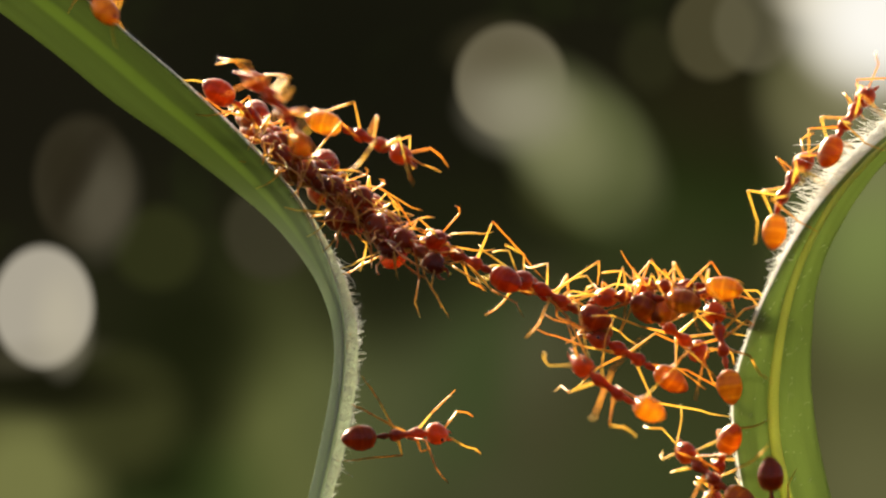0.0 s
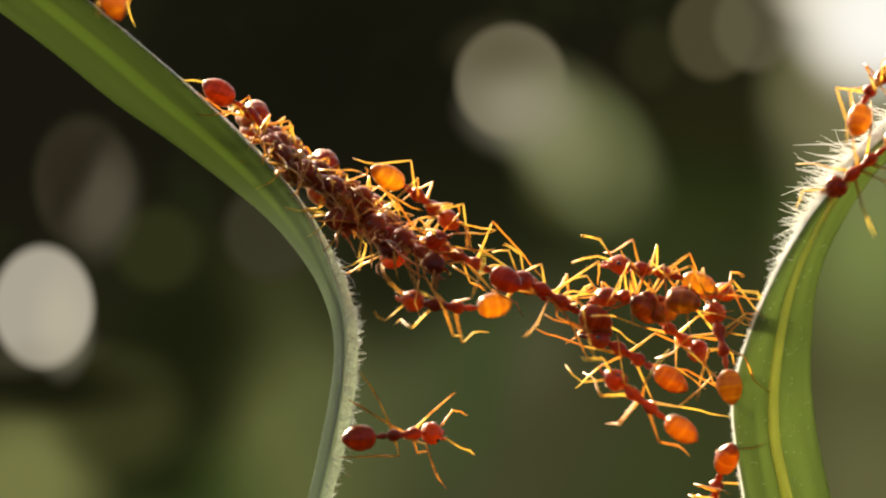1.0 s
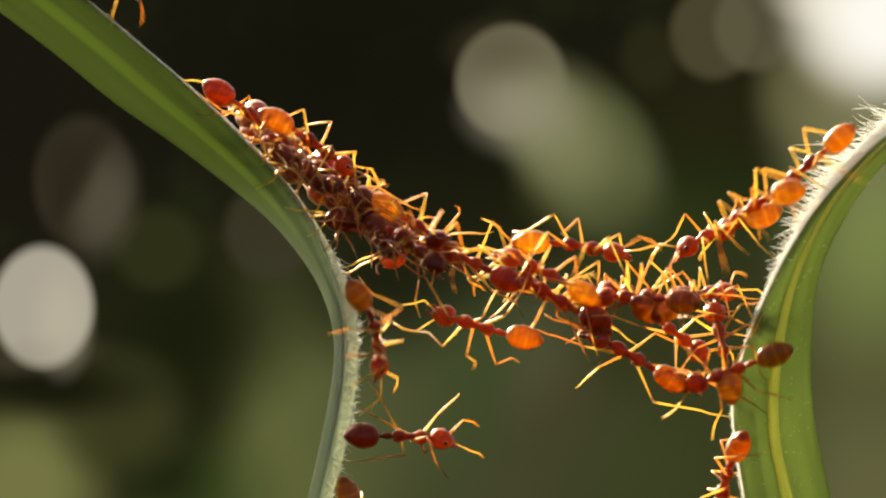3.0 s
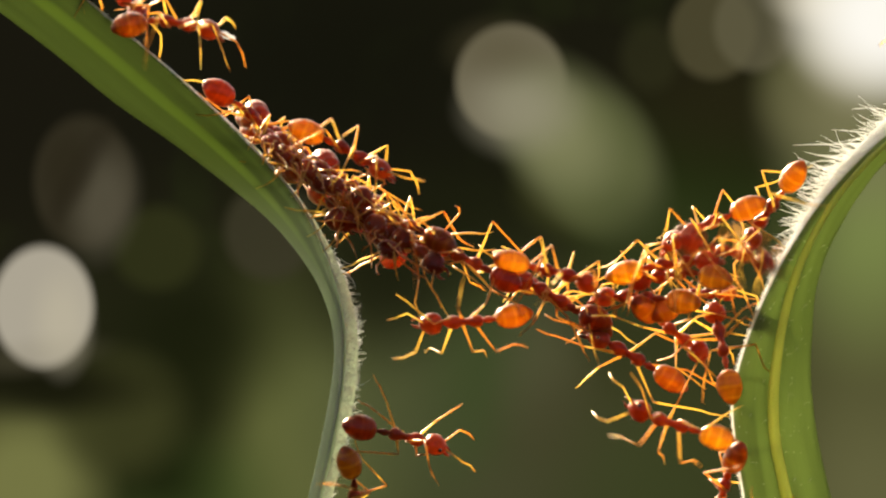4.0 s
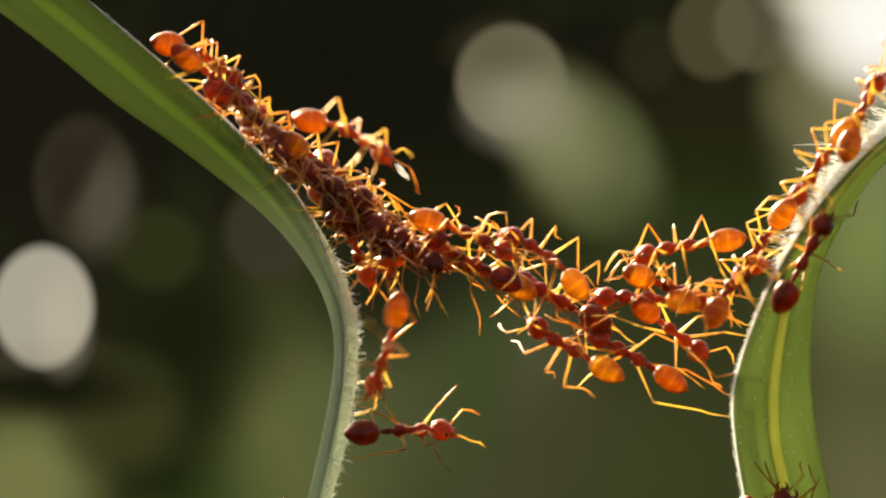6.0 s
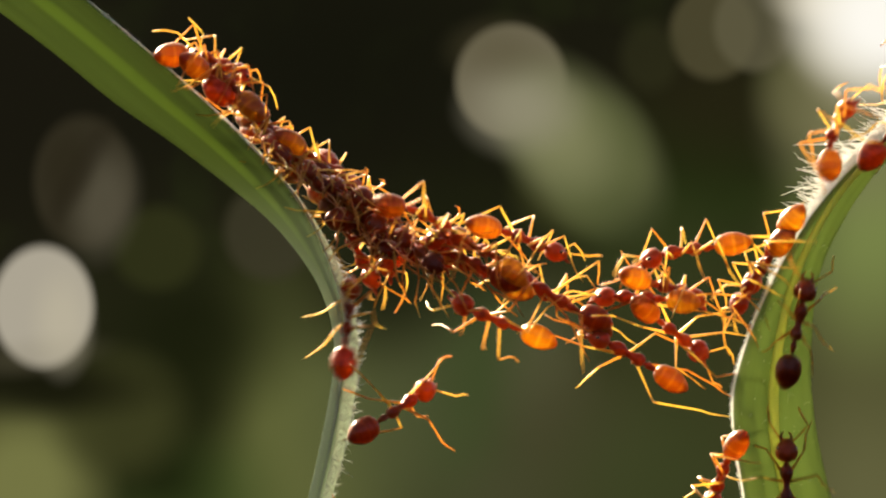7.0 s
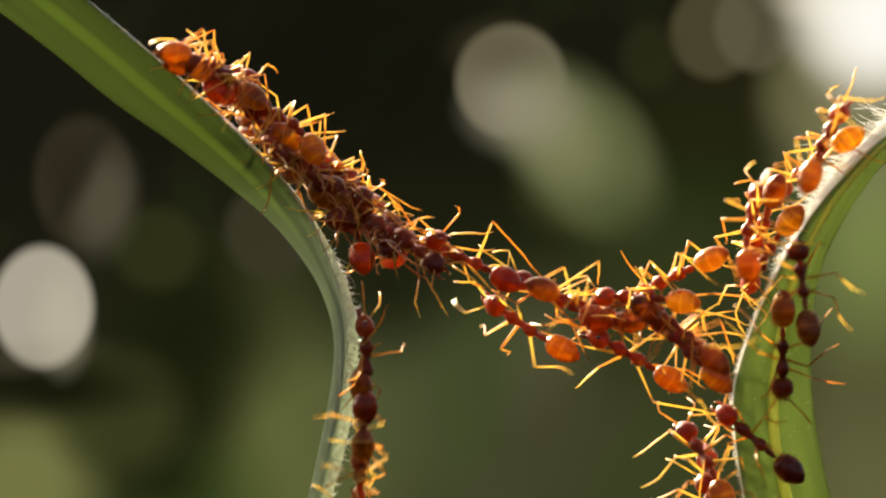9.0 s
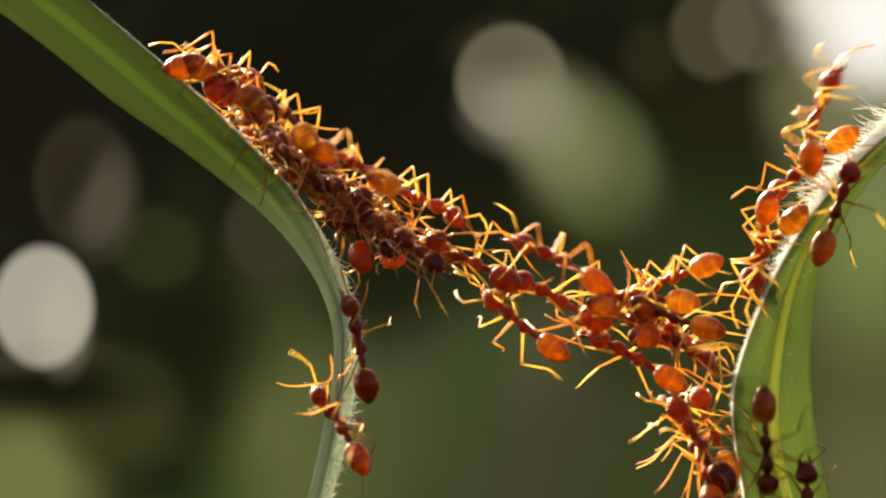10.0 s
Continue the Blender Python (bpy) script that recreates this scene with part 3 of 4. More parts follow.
a = ant_pose(1045, 590, 1180, 664, 0)
make_ant(53, "stretch", 5, 4, 1.0, {(2, -1): ((1156, 712, -1), (1292, 738, 0)), (2, 1): ((1215, 655, 1), (1300, 705, 1)), (1, -1): ((1060, 650, -1), (1018, 688, -1)), (1, 1): ((1160, 590, 1), (1230, 625, 1))}, a).matrix_basis = a


# the ant braced below on the narrow leaf, that swings about and later climbs
BRACED = [(0, 775, 768, 640, 771), (1.0, 765, 768, 641, 771), (1.5, 748, 763, 642, 772), (1.8, 730, 735, 645, 775), (2.1, 728, 715, 650, 775), (2.4, 750, 731, 650, 775), (2.7, 785, 772, 646, 770), (3.8, 774, 790, 640, 757),
          (5.0, 772, 786, 645, 757), (5.6, 783, 779, 647, 759), (6.8, 768, 703, 643, 757), (7.2, 738, 682, 648, 748), (7.6, 735, 690, 645, 757), (8.0, 700, 677, 643, 780), (8.5, 665, 630, 650, 745), (9.0, 639, 566, 636, 706), (9.4, 616, 532, 633, 682), (10, 610, 530, 635, 666)]
WALK_LABEL = "reddish-orange weaver ant walking over the bridge of ants"
SIDE_LABEL = {"face": "shaded red weaver ant walking over the green leaf", "under": "amber weaver ant climbing along below the bridge"}


def step_legs(ob, rng):
    """The legs of a walking ant swing in two sets of three."""
    legs = [c for c in ob.children if c.name.startswith("leg")]
    for i, leg in enumerate(legs):
        hip = leg.matrix_basis.copy()
        phase = math.pi * ((i // 2 + i) % 2)
        rows = []
        beat = rng.uniform(1.7, 2.3)
        for n in range(0, 81):
            t = n / 8
            w = phase + 2 * math.pi * beat * t
            rows.append((t, hip @ pose(0, 0, 0, 6 * math.sin(w + 1), 9 * math.cos(w), 15 * math.sin(w))))
        walk(leg, rows)


def feel_about(ob, rng):
    """The antennae of a walking ant beat quickly and by turns."""
    head = next(c for c in ob.children if c.name.startswith("head"))
    for i, feeler in enumerate(c for c in head.children if c.name.startswith("antenna")):
        root = feeler.matrix_basis.copy()
        beat, slow, start = rng.uniform(2.6, 3.6), rng.uniform(0.4, 0.7), rng.uniform(0, 6.3)
        rows = []
        for n in range(0, 161):
            t = n / 16
            w = start + 2 * math.pi * beat * t
            wide = 0.55 + 0.45 * math.sin(start + 2 * math.pi * slow * t)
            rows.append((t, root @ pose(0, 0, 0, 8 * wide * math.cos(w), 22 * wide * math.sin(w), 14 * wide * math.cos(w * 0.7 + i))))
        walk(feeler, rows)


def go(kind, d, side, rows):
    """An ant on the move: pattern, depth, side, and rows of time and the middles of head and gaster (and the side, where it changes)."""
    poses = [(r[0], ant_pose(*r[1:5], r[6] if len(r) > 6 else d, r[5] if len(r) > 5 else side)) for r in rows]
    ob = place_ant(8 + kind % 3 if side == "face" else kind, poses[0][1], SIDE_LABEL.get(side, WALK_LABEL))
    walk(ob, poses)
    step_legs(ob, gait)
    feel_about(ob, gait)
    return poses


gait = random.Random(11)


def motions():
    # over the bridge to the arching leaf
    go(5, -1.2, "top", [(0, 722, 280, 588, 216), (0.2, 734, 315, 602, 241), (0.4, 752, 322, 612, 256), (0.6, 795, 362, 646, 282), (0.8, 795, 372, 669, 297), (1.0, 800, 395, 705, 318),
                      (1.2, 825, 375, 695, 330), (1.4, 850, 351, 705, 325), (1.6, 861, 372, 725, 330), (1.8, 868, 391, 738, 340), (2.0, 934, 437, 794, 382), (2.2, 980, 456, 835, 391),
                      (2.4, 1035, 470, 880, 413), (2.7, 1067, 448, 919, 408), (3.8, 1235, 470, 1085, 476), (4.5, 1330, 400, 1215, 450), (5.0, 1405, 330, 1330, 430), (5.5, 1465, 250, 1410, 350),
                      (5.7, 1500, 205, 1440, 310), (6.5, 1640, 60, 1580, 150), (10, 1760, -60, 1680, 40)])
    # off to the upper leaf
    go(6, -0.6, "top", [(0, 440, 125, 545, 250), (0.2, 290, 60, 400, 150), (0.4, 180, -30, 268, 46), (0.8, 165, -60, 250, 30), (1.2, 80, -130, 170, -50), (10, -40, -210, 60, -130)])
    # from the upper leaf, then along the top
    go(7, -0.8, "top", [(0, 20, -150, -90, -220), (1.1, 130, -60, 20, -140), (1.4, 337, 106, 225, 32), (1.6, 446, 184, 344, 115), (1.8, 520, 232, 420, 165), (2.0, 650, 290, 540, 215), (2.2, 740, 355, 640, 290),
                      (2.5, 740, 345, 626, 283), (2.7, 760, 390, 640, 310), (3.8, 1010, 500, 880, 450), (4.5, 1150, 500, 1020, 500), (5.2, 1250, 530, 1145, 492), (7.7, 1240, 520, 1135, 500), (7.95, 1325, 435, 1230, 480),
                      (8.1, 1372, 520, 1345, 400, "face"), (8.2, 1390, 578, 1424, 455, "face"), (8.4, 1408, 582, 1452, 458, "face"), (8.6, 1425, 609, 1435, 485, "face"), (8.8, 1415, 640, 1430, 515, "face"), (9.0, 1386, 690, 1384, 575, "face"),
                      (9.2, 1388, 720, 1375, 590, "face"), (9.5, 1394, 810, 1381, 680, "face"), (9.8, 1374, 820, 1365, 692, "face"), (10, 1360, 865, 1352, 740, "face")])
    go(5, -1.0, "top", [(0, -60, -200, -170, -270), (1.6, 120, -70, 10, -150), (2.0, 380, 140, 249, 63), (2.2, 392, 110, 264, 65), (2.4, 483, 187, 345, 112), (2.5, 520, 206, 380, 125), (2.7, 596, 290, 485, 206),
                      (3.8, 650, 306, 530, 225), (4.0, 682, 306, 560, 234), (4.2, 713, 325, 570, 260), (4.4, 754, 343, 615, 288), (4.6, 795, 358, 650, 310), (4.8, 800, 384, 672, 312), (5.0, 825, 405, 713, 347),
                      (5.4, 850, 425, 718, 360), (5.7, 870, 440, 740, 380), (6.8, 985, 455, 868, 396), (7.4, 1000, 430, 872, 420), (7.8, 1039, 419, 885, 432), (8.0, 1082, 426, 943, 445), (8.2, 1178, 426, 1030, 447),
                      (8.4, 1330, 372, 1190, 430), (8.8, 1440, 240, 1370, 345), (9.4, 1620, 110, 1560, 210), (10, 1740, 0, 1670, 100)])
    # the carrier of a white morsel
    carrier = go(6, -1.8, "top", [(0, 40, -160, -70, -230), (3.2, 250, -10, 140, -80), (3.8, 398, 72, 270, 44), (4.0, 378, 50, 250, 32), (4.2, 361, 30, 235, 5), (4.5, 325, 22, 200, 5), (5.0, 345, 35, 225, -5), (5.2, 372, 60, 255, 20),
                      (5.4, 425, 95, 320, 45), (5.6, 535, 165, 415, 100), (6.8, 800, 400, 690, 325), (7.4, 945, 455, 820, 420), (7.6, 1050, 470, 930, 440), (8.0, 1180, 490, 1060, 470), (8.5, 1290, 420, 1180, 475),
                      (9.0, 1345, 330, 1310, 450), (9.2, 1335, 270, 1345, 390), (9.5, 1431, 197, 1393, 310), (9.8, 1405, 178, 1408, 310), (10, 1473, 128, 1424, 262)])
    go(7, 0.4, "top", [(0, 0, -180, -110, -250), (4.4, 200, 0, 90, -80), (4.8, 431, 134, 330, 75), (5.0, 565, 236, 450, 161), (5.2, 585, 291, 485, 232), (5.7, 640, 335, 535, 265), (6.8, 635, 330, 530, 262), (9.0, 630, 318, 525, 250),
                     (9.3, 672, 323, 572, 255), (9.5, 712, 350, 610, 275), (9.8, 790, 395, 665, 300), (10, 818, 385, 695, 330)])
    go(5, -0.4, "top", [(0, 1262, 895, 1277, 788), (1.0, 1258, 930, 1272, 822), (1.5, 1268, 908, 1287, 800), (2.5, 1274, 900, 1292, 792), (3.8, 1272, 928, 1288, 820), (4.6, 1268, 926, 1283, 818), (5.0, 1276, 920, 1290, 812), (5.3, 1290, 1030, 1302, 920), (5.9, 1290, 1030, 1302, 920), (6.8, 1262, 900, 1288, 800), (7.3, 1262, 890, 1286, 792), (7.5, 1208, 848, 1284, 796), (7.65, 1196, 768, 1276, 806), (7.8, 1232, 690, 1274, 786), (8.0, 1256, 645, 1282, 750), (8.4, 1222, 600, 1260, 695), (8.8, 1195, 585, 1258, 680), (9.1, 1130, 530, 1240, 590), (9.3, 1085, 512, 1205, 565), (9.5, 1035, 470, 1160, 540), (9.8, 970, 446, 1100, 511), (10, 915, 426, 1046, 486)])
    # crossing back to the upper leaf
    go(6, -0.9, "top", [(0, 1700, 0, 1790, -90), (2.1, 1560, 110, 1660, 30), (2.4, 1467, 201, 1575, 115), (2.7, 1367, 317, 1455, 235), (3.8, 1140, 500, 1255, 470), (5.0, 1030, 478, 1150, 500), (5.4, 954, 430, 1056, 493),
                      (5.7, 925, 412, 1040, 490), (6.8, 800, 415, 915, 461), (7.4, 740, 390, 850, 440), (7.8, 665, 300, 770, 370), (8.0, 648, 278, 740, 334), (8.4, 592, 245, 700, 308), (8.6, 520, 226, 640, 300),
                      (8.8, 485, 195, 600, 250), (9.0, 455, 182, 552, 242), (9.7, 455, 182, 550, 240), (10, 440, 160, 540, 222)])
    # the slow one that grips the arching leaf
    go(7, -0.5, "top", [(0, 1700, 30, 1790, -60), (1.5, 1560, 140, 1660, 50), (1.8, 1447, 250, 1555, 168), (2.1, 1379, 340, 1485, 268), (2.4, 1250, 455, 1370, 385), (2.7, 1210, 448, 1345, 388), (3.8, 1176, 420, 1315, 374),
                      (4.2, 1180, 438, 1300, 376), (4.6, 1160, 452, 1303, 390), (5.0, 1137, 474, 1277, 415), (5.4, 1114, 450, 1278, 424), (7.0, 1132, 456, 1288, 432), (7.6, 1112, 478, 1260, 439), (8.0, 1110, 476, 1250, 439),
                      (9.0, 1130, 520, 1240, 465), (10, 1120, 520, 1230, 475)])
    go(5, 0.3, "top", [(0, 1130, 510, 1262, 503), (0.4, 1100, 502, 1240, 488), (0.6, 1090, 508, 1226, 500), (1.0, 1075, 465, 1235, 495), (1.4, 1058, 447, 1220, 450), (1.6, 1028, 448, 1192, 460), (1.8, 1013, 456, 1171, 458),
                     (2.0, 1008, 490, 1172, 476), (2.4, 980, 500, 1121, 521), (2.7, 950, 470, 1086, 530), (3.8, 690, 395, 800, 430), (4.6, 590, 310, 690, 370), (5.2, 500, 245, 590, 320), (6.8, 345, 98, 440, 178), (8.0, 345, 98, 438, 160),
                     (10, 342, 112, 440, 162)])
    go(7, -0.3, "top", [(0, 1700, 60, 1790, -40), (2.4, 1560, 150, 1660, 60), (2.7, 1451, 253, 1555, 165), (3.8, 1330, 420, 1400, 320), (4.5, 1310, 450, 1370, 350), (7.0, 1300, 545, 1370, 440), (7.6, 1280, 600, 1320, 490), (7.9, 1268, 640, 1270, 520), (8.15, 1292, 655, 1220, 565), (8.35, 1330, 620, 1225, 615, "face"),
                      (8.55, 1345, 560, 1262, 640, "face"), (9.0, 1415, 450, 1424, 545, "face"), (9.5, 1480, 370, 1438, 480, "face"), (10, 1508, 298, 1462, 418, "face")])
    # along the crest of the arching leaf
    go(6, -0.2, "top", [(0, 1428, 275, 1360, 388), (0.3, 1480, 240, 1412, 312), (0.6, 1552, 150, 1485, 228), (0.9, 1575, 125, 1501, 205), (1.2, 1630, 60, 1551, 140), (1.6, 1710, -30, 1630, 50), (10, 1800, -120, 1720, -40)])
    go(5, 0.0, "top", [(0, 1540, 165, 1468, 252), (0.3, 1585, 118, 1515, 202), (0.7, 1680, 20, 1600, 110), (10, 1800, -80, 1720, 10)])
    go(5, -0.4, "top", [(0, 1740, -20, 1830, -110), (4.6, 1580, 120, 1680, 30), (5.0, 1472, 223, 1568, 150), (5.3, 1469, 236, 1560, 160), (5.7, 1444, 290, 1520, 185), (6.8, 1335, 500, 1390, 395), (7.5, 1330, 515, 1375, 405),
                      (10, 1325, 500, 1385, 400)])
    go(6, -0.1, "top", [(0, 1292, 514, 1190, 528, "top", 1.7), (5.6, 1296, 510, 1192, 526, "top", 1.5), (6.2, 1380, 420, 1320, 500), (6.8, 1460, 235, 1418, 322), (7.1, 1530, 155, 1475, 241), (7.4, 1610, 60, 1540, 150), (10, 1760, -80, 1690, 10)])
    go(7, -0.3, "top", [(0, 1760, -40, 1850, -130), (7.3, 1570, 130, 1670, 40), (7.7, 1405, 292, 1500, 224), (8.0, 1338, 328, 1453, 262), (8.2, 1330, 395, 1430, 320), (8.6, 1325, 455, 1380, 350), (10, 1335, 500, 1350, 385)])
    go(5, 0.1, "top", [(0, 1780, -60, 1870, -150), (7.6, 1600, 110, 1700, 20), (8.0, 1537, 166, 1630, 85), (8.2, 1507, 188, 1600, 100), (8.4, 1455, 246, 1562, 158), (8.6, 1412, 298, 1528, 195), (8.8, 1375, 345, 1485, 245),
                     (9.0, 1372, 345, 1488, 247), (10, 1370, 345, 1472, 252)])
    # below the bridge and down the narrow leaf
    go(6, -1.0, "under", [(0, 1010, 635, 1145, 735), (0.2, 958, 597, 1078, 686), (0.4, 865, 591, 1010, 655), (0.6, 826, 560, 970, 622), (0.8, 759, 538, 916, 578), (1.0, 710, 532, 870, 552), (1.2, 672, 570, 811, 524),
                        (1.5, 655, 690, 727, 575, "top", 2.5), (1.8, 665, 760, 680, 640, "top", 2.5), (2.1, 645, 840, 690, 722, "top", 2.5), (2.6, 620, 990, 640, 860, "top", 2.5), (10, 560, 1180, 590, 1050, "top", 2.5)])
    go(5, -0.9, "under", [(0, 1212, 800, 1288, 872), (0.3, 1180, 776, 1265, 860), (0.6, 1167, 737, 1252, 828), (1.0, 1080, 665, 1192, 755), (1.3, 1020, 640, 1130, 710), (1.6, 935, 604, 1065, 669), (1.8, 868, 582, 1010, 625),
                        (2.0, 822, 558, 968, 612), (2.5, 800, 560, 938, 603), (2.7, 779, 552, 912, 606), (3.8, 762, 578, 922, 569), (4.0, 746, 574, 900, 565), (4.2, 722, 541, 884, 538), (4.6, 695, 525, 850, 540), (5.0, 675, 532, 825, 545),
                        (5.4, 690, 585, 815, 518), (5.7, 685, 600, 815, 530), (6.05, 648, 715, 682, 590, "top", 2.5), (6.4, 630, 880, 652, 750, "top", 2.5), (6.75, 602, 1020, 622, 900, "top", 2.5), (10, 560, 1180, 590, 1060, "top", 2.5)])
    # from the face of the arching leaf to the underside of the bridge
    go(7, -1.1, "under", [(0, 1690, 130, 1790, 40, "face"), (0.6, 1552, 247, 1645, 150, "face"), (0.9, 1500, 318, 1590, 232, "face"), (1.2, 1425, 352, 1555, 289, "face"), (1.5, 1405, 358, 1541, 302, "face"), (1.8, 1410, 400, 1527, 334, "face"),
                        (2.1, 1390, 530, 1465, 428, "face"), (2.5, 1285, 608, 1390, 495, "face"), (2.7, 1250, 638, 1378, 555, "face"), (3.8, 1140, 748, 1292, 739), (4.1, 1101, 712, 1236, 788), (4.4, 1061, 680, 1177, 783),
                        (4.7, 1082, 682, 1210, 766), (5.0, 1090, 671, 1206, 766), (5.3, 1039, 638, 1170, 731), (5.5, 992, 622, 1130, 722), (5.7, 975, 606, 1090, 678), (6.8, 830, 552, 975, 610), (7.0, 800, 535, 944, 594), (7.2, 762, 555, 915, 564),
                        (7.5, 700, 600, 800, 530), (7.8, 660, 690, 710, 580, "top", 2.5), (8.1, 655, 800, 680, 680, "top", 2.5), (8.8, 645, 860, 655, 745, "top", 2.5), (9.2, 612, 990, 630, 870, "top", 2.5), (10, 575, 1150, 600, 1020, "top", 2.5)])
    go(5, -1.0, "under", [(0, 1420, 1100, 1410, 1230, "face"), (7.1, 1392, 785, 1390, 907, "face"), (7.4, 1316, 750, 1376, 858, "face"), (7.7, 1272, 694, 1333, 812, "face"), (8.0, 1260, 665, 1319, 785, "face"), (8.2, 1248, 640, 1320, 750, "face"),
                        (8.5, 1215, 620, 1270, 710), (9.0, 1160, 560, 1252, 660), (10, 1130, 535, 1228, 578)])
    go(6, 0.5, "top", [(0, 0, -170, -110, -240), (3.5, 150, -50, 50, -120), (3.9, 235, 12, 140, -60), (4.4, 275, 45, 185, -25), (5.0, 330, 88, 240, 15), (5.5, 380, 112, 290, 50), (6.0, 420, 140, 325, 75), (6.8, 425, 128, 328, 92), (7.5, 440, 128, 338, 86), (8.0, 440, 135, 338, 92), (9.0, 446, 138, 346, 104), (10, 450, 136, 346, 110)])
    # those that crowd the near end of the bridge for a while
    go(6, 0.8, "top", [(0, -20, -190, -130, -260), (4.4, 160, -30, 50, -110), (5.0, 470, 225, 370, 145), (5.3, 640, 345, 545, 270), (5.6, 725, 440, 632, 370), (7.6, 762, 468, 668, 402), (8.0, 905, 492, 790, 450), (8.4, 1080, 520, 950, 500),
                     (8.8, 1235, 600, 1120, 540), (10, 1262, 640, 1160, 585)])
    go(7, 0.7, "top", [(0, -50, -220, -160, -290), (4.6, 180, -20, 70, -100), (5.2, 520, 275, 430, 195), (5.6, 690, 470, 612, 378), (7.7, 700, 475, 615, 385), (8.2, 850, 470, 738, 420), (8.7, 1010, 530, 890, 490), (9.3, 1150, 580, 1040, 530), (10, 1190, 600, 1080, 550)])
    go(5, 0.9, "top", [(0, -80, -240, -190, -310), (4.9, 260, 40, 150, -40), (5.5, 620, 440, 560, 330), (5.7, 645, 490, 600, 375), (6.8, 660, 500, 605, 390), (7.6, 655, 520, 610, 400), (8.1, 640, 640, 635, 515), (8.8, 640, 770, 650, 640), (9.4, 610, 960, 625, 830), (10, 580, 1080, 600, 950)])
    go(6, 0.2, NEAR, [(0, 1266, 545, 1286, 660), (4.2, 1266, 545, 1286, 660), (4.4, 1200, 575, 1290, 590), (4.7, 1120, 555, 1240, 535), (5.0, 1060, 520, 1185, 520), (5.3, 900, 480, 1020, 520), (5.6, 800, 460, 915, 500), (7.6, 770, 450, 880, 492), (8.0, 650, 370, 760, 430), (8.4, 545, 290, 640, 370),
                    (9.0, 480, 240, 560, 325), (10, 460, 225, 545, 310)])
    go(7, 0.6, "top", [(0, -30, -200, -140, -270), (4.6, 170, -40, 65, -115), (5.2, 330, 95, 232, 25), (5.7, 420, 165, 325, 95), (6.8, 455, 195, 362, 128), (10, 462, 200, 368, 130)])
    go(6, -0.6, "top", [(0, -70, -230, -180, -300), (8.1, 170, -45, 65, -120), (8.5, 285, 40, 190, -12), (8.8, 385, 118, 288, 55), (9.2, 478, 188, 380, 122), (9.6, 575, 252, 478, 180), (10, 690, 330, 590, 262)])
    # away up the narrow leaf at once
    go(7, -0.4, "top", [(0, 112, -75, 182, 10), (0.3, 52, -140, 120, -55), (10, -20, -210, 50, -130)])
    # out of the bridge, to hang below it
    go(5, 0.2, "under", [(0, 925, 500, 1042, 560, "top", 1.6), (7.6, 925, 500, 1042, 560, "top", 1.6), (8.1, 930, 545, 1042, 606), (8.4, 895, 545, 1018, 611), (8.7, 884, 545, 1002, 604), (8.9, 872, 540, 985, 608), (9.2, 868, 528, 968, 615), (10, 866, 525, 961, 608)])
    # out of the crowd and down the narrow leaf, behind the braced one
    go(6, 1.4, "top", [(0, 612, 395, 560, 310), (2.2, 612, 395, 560, 310), (2.4, 646, 500, 622, 395), (2.5, 667, 558, 648, 450), (2.7, 678, 602, 653, 482), (3.3, 668, 770, 662, 645), (3.8, 614, 958, 636, 836), (4.2, 613, 955, 634, 834), (4.5, 609, 985, 629, 864),
                       (4.9, 588, 1100, 602, 985), (10, 570, 1190, 584, 1075)])
    # round the narrow leaf from its hollow side and up into the crowd
    go(9, 0.6, (-0.4, -1, 0), [(0, 525, 1010, 500, 1135), (5.8, 525, 1000, 500, 1125), (6.3, 545, 785, 522, 908), (6.6, 553, 640, 546, 770), (6.8, 545, 512, 543, 645), (6.9, 557, 508, 555, 642, (-0.3, -1, 0)), (7.0, 618, 505, 613, 622, (0.4, -1, 0.1)), (7.1, 628, 490, 628, 602, (0.4, -1, 0.3)),
                               (7.2, 634, 492, 632, 605, "top"), (7.5, 652, 436, 640, 545, "top"), (8.2, 648, 400, 622, 500, "top"), (8.7, 615, 335, 640, 440, "top"), (10, 612, 332, 638, 436, "top")])
    # in the shade on the face of the arching leaf
    go(5, 0, "face", [(0, 1066, 524, 1190, 530, "top", 1.5), (2.9, 1066, 524, 1190, 530, "top", 1.5), (3.2, 1110, 448, 1190, 525, "top", 1.0), (3.4, 1188, 424, 1196, 530, "top", 0.5), (3.6, 1270, 448, 1190, 524, "top", 0), (3.9, 1318, 425, 1225, 470, "top"), (4.1, 1352, 520, 1318, 405), (4.2, 1360, 602, 1372, 470), (4.3, 1363, 628, 1378, 490), (4.4, 1346, 653, 1378, 520), (4.5, 1347, 696, 1381, 560), (4.7, 1328, 752, 1370, 620), (5.0, 1292, 768, 1313, 642, "top", 0), (5.2, 1284, 850, 1304, 728, "top", 0), (5.5, 1288, 985, 1297, 868, "top", 0.2), (6.2, 1350, 1120, 1345, 1000, "top", 0.2), (10, 1400, 1200, 1390, 1070, "top", 0.2)])
    go(6, 0, "face", [(0, 1420, 1060, 1410, 1190), (4.5, 1368, 865, 1372, 1000), (4.7, 1378, 824, 1385, 950), (5.0, 1368, 682, 1373, 808), (5.3, 1405, 600, 1382, 725), (5.5, 1413, 522, 1390, 642), (5.7, 1430, 460, 1388, 583), (6.3, 1500, 325, 1430, 430),
                    (6.8, 1600, 200, 1524, 293), (7.5, 1690, 110, 1610, 210), (10, 1790, 10, 1710, 110)])
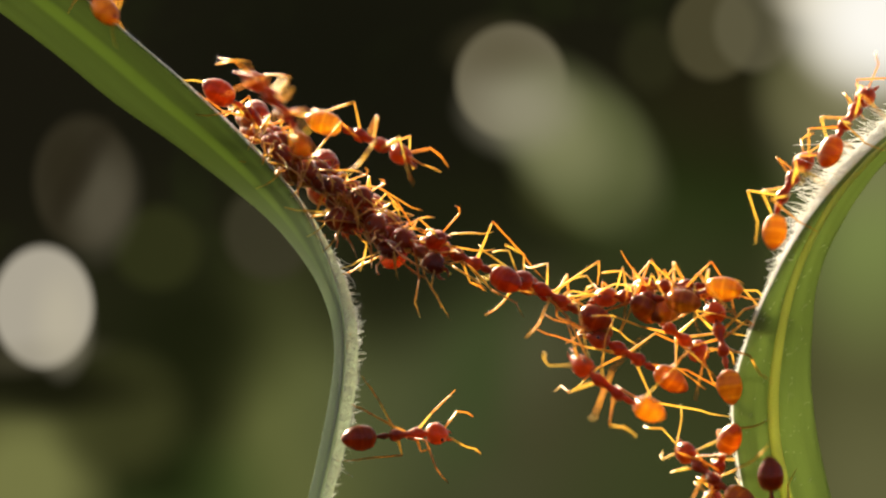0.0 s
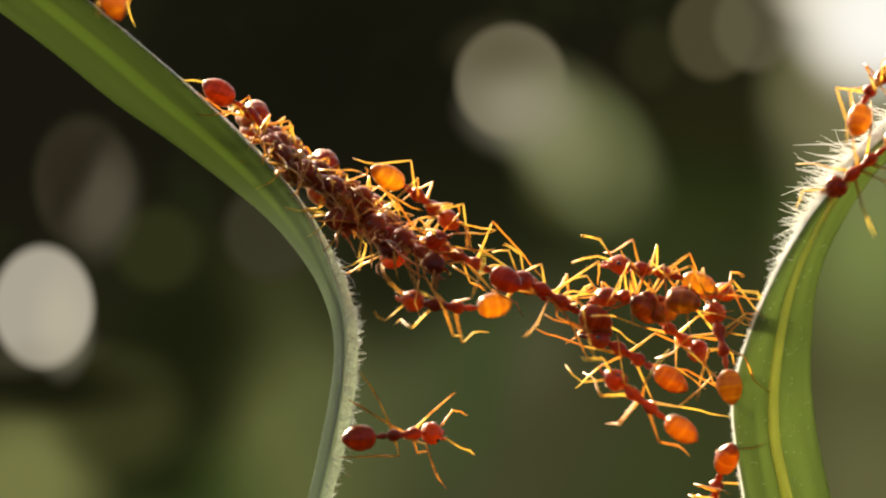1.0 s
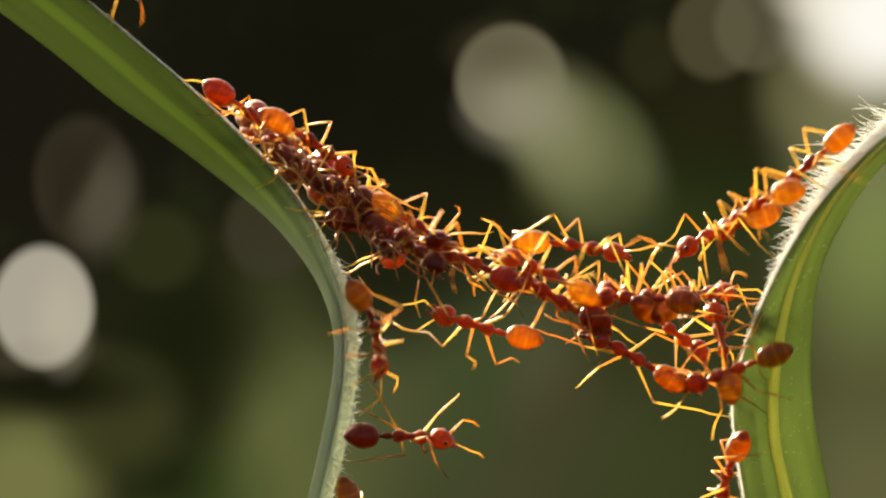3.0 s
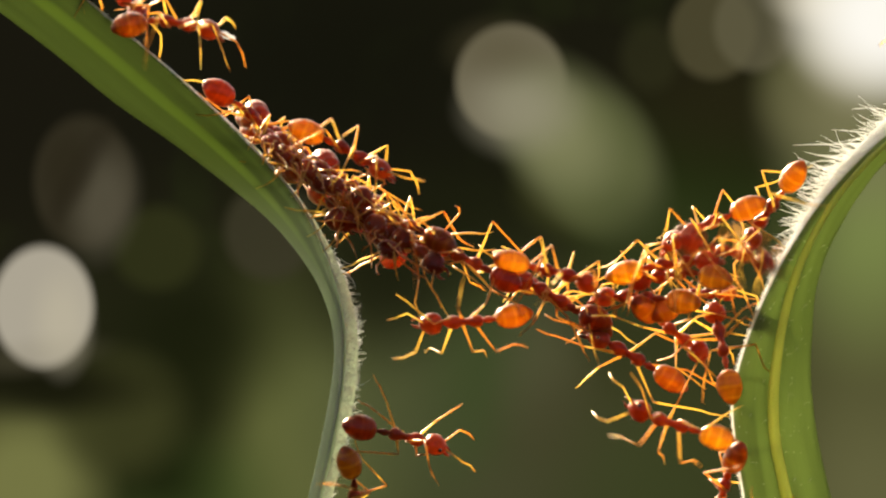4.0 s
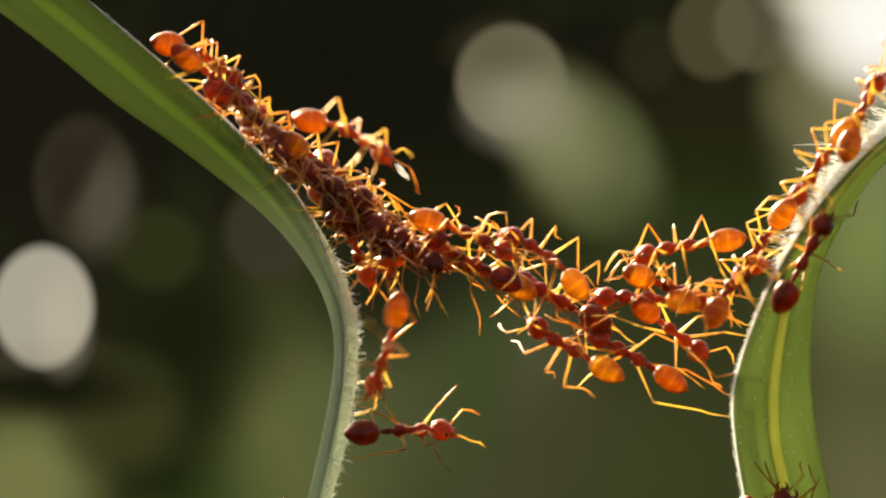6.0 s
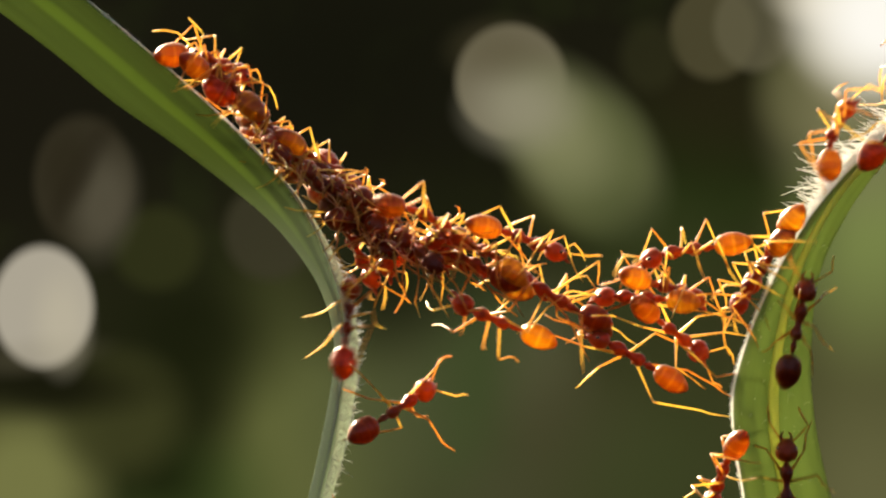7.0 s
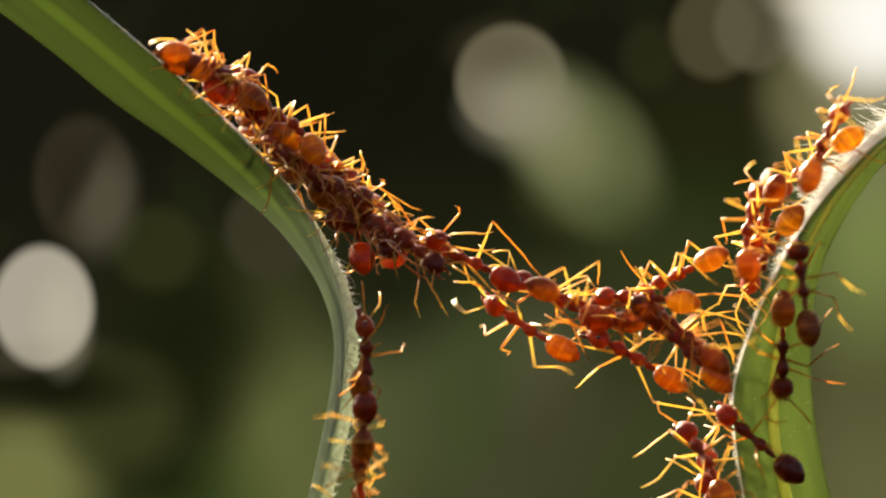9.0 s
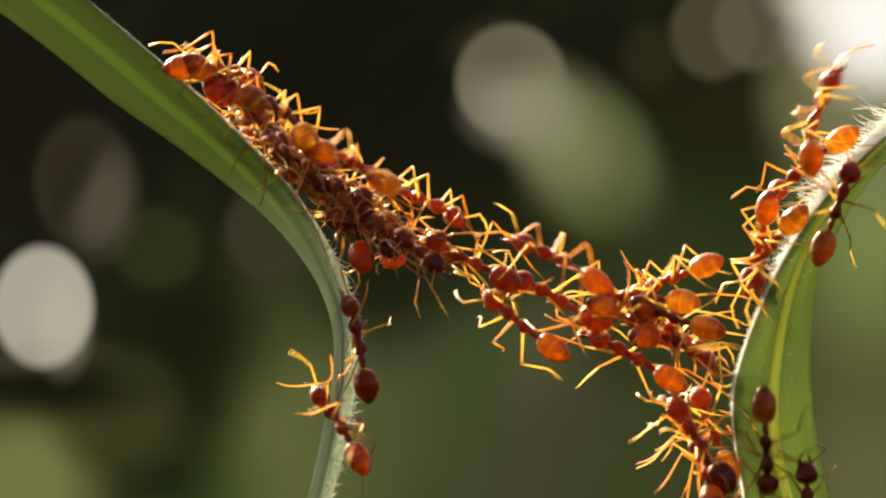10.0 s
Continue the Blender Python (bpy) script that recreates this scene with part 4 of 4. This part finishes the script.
    go(7, 0, "face", [(0, 1430, 1080, 1420, 1210), (6.2, 1385, 860, 1375, 990), (6.8, 1415, 560, 1382, 692), (7.1, 1440, 480, 1412, 606), (7.4, 1530, 330, 1485, 440), (7.6, 1625, 240, 1555, 350), (8.2, 1710, 120, 1640, 220), (10, 1790, 30, 1710, 130)])
    go(6, 0, "face", [(0, 1440, 1080, 1440, 1210), (5.0, 1440, 1080, 1440, 1210), (7.3, 1420, 960, 1425, 1085), (7.55, 1410, 870, 1418, 995), (7.75, 1398, 778, 1409, 900), (8.0, 1378, 770, 1399, 888), (8.2, 1387, 736, 1410, 852), (8.4, 1366, 708, 1386, 820), (8.6, 1342, 708, 1368, 820), (8.8, 1320, 722, 1368, 812),
                    (9.0, 1290, 738, 1372, 810), (9.2, 1265, 720, 1331, 810), (9.5, 1232, 735, 1285, 824), (10, 1200, 725, 1262, 820)])
    go(7, 0, "face", [(0, 1372, 985, 1364, 866), (0.4, 1392, 1075, 1378, 950), (10, 1440, 1200, 1430, 1080)])
    go(6, 0, "face", [(0, 1450, 1080, 1450, 1210), (9.4, 1440, 930, 1445, 1060), (10, 1428, 835, 1432, 960)])
    # on the margins below
    go(7, -0.4, "top", [(0, 1360, 1100, 1380, 1230), (8.3, 1300, 950, 1330, 1080), (8.8, 1258, 850, 1285, 965), (9.4, 1245, 845, 1270, 955), (10, 1240, 785, 1252, 865)])
    go(6, 0.8, "top", [(0, 1380, 1120, 1400, 1250), (7.8, 1310, 970, 1335, 1100), (8.4, 1256, 835, 1292, 945), (9.0, 1215, 758, 1270, 850), (10, 1205, 735, 1262, 825)])
    go(5, 1.6, "top", [(0, 1390, 1140, 1410, 1270), (8.3, 1310, 980, 1335, 1110), (9.0, 1252, 808, 1286, 915), (9.5, 1246, 735, 1280, 840), (10, 1240, 700, 1278, 806)])
    go(5, -2.2, "top", [(0, 540, 1120, 520, 1250), (8.6, 590, 1000, 610, 1130), (9.2, 590, 880, 640, 990), (9.4, 565, 850, 650, 890), (9.6, 555, 820, 636, 800), (10, 560, 697, 632, 790)])
    poses = [(t, ant_pose(hu + 8, hv, gu + 14, gv, -0.3, "top")) for t, hu, hv, gu, gv in BRACED]
    a = poses[0][1]
    ob = make_ant(60, "loose", 8, 4, 1.0, {(2, -1): ((712, 806, -1), (608, 816, 0)), (2, 1): ((672, 712, 0), (640, 665, 1)), (1, 1): ((660, 735, 0), (622, 715, 1)), (0, 1): ((765, 730, 0), (806, 690, 0)), (0, -1): ((745, 800, -0.5), (762, 795, -1))}, a, True)
    ob.matrix_basis = a
    tagged(ob, "shaded amber weaver ant braced on the edge of the narrow leaf")
    walk(ob, poses)
    bm = bmesh.new()
    bead(bm, 0, 0, [(-0.8, 0.06), (-0.6, 0.26), (-0.2, 0.38), (0.3, 0.34), (0.7, 0.2), (0.9, 0.05)], 1.0, 0.7, 0, 10)
    for v in bm.verts:
        v.co += Vector((1, 1, 1)) * 0.0001 * noise.noise(v.co * 3000)
    morsel = tagged(part("food_morsel", bm, HAIR), "small white morsel of food held in an ant's jaws", "food")
    walk(morsel, [(t, m @ pose(4.1 * MM, 0, -0.4 * MM, 0, 20, 15)) for t, m in carrier])


motions()
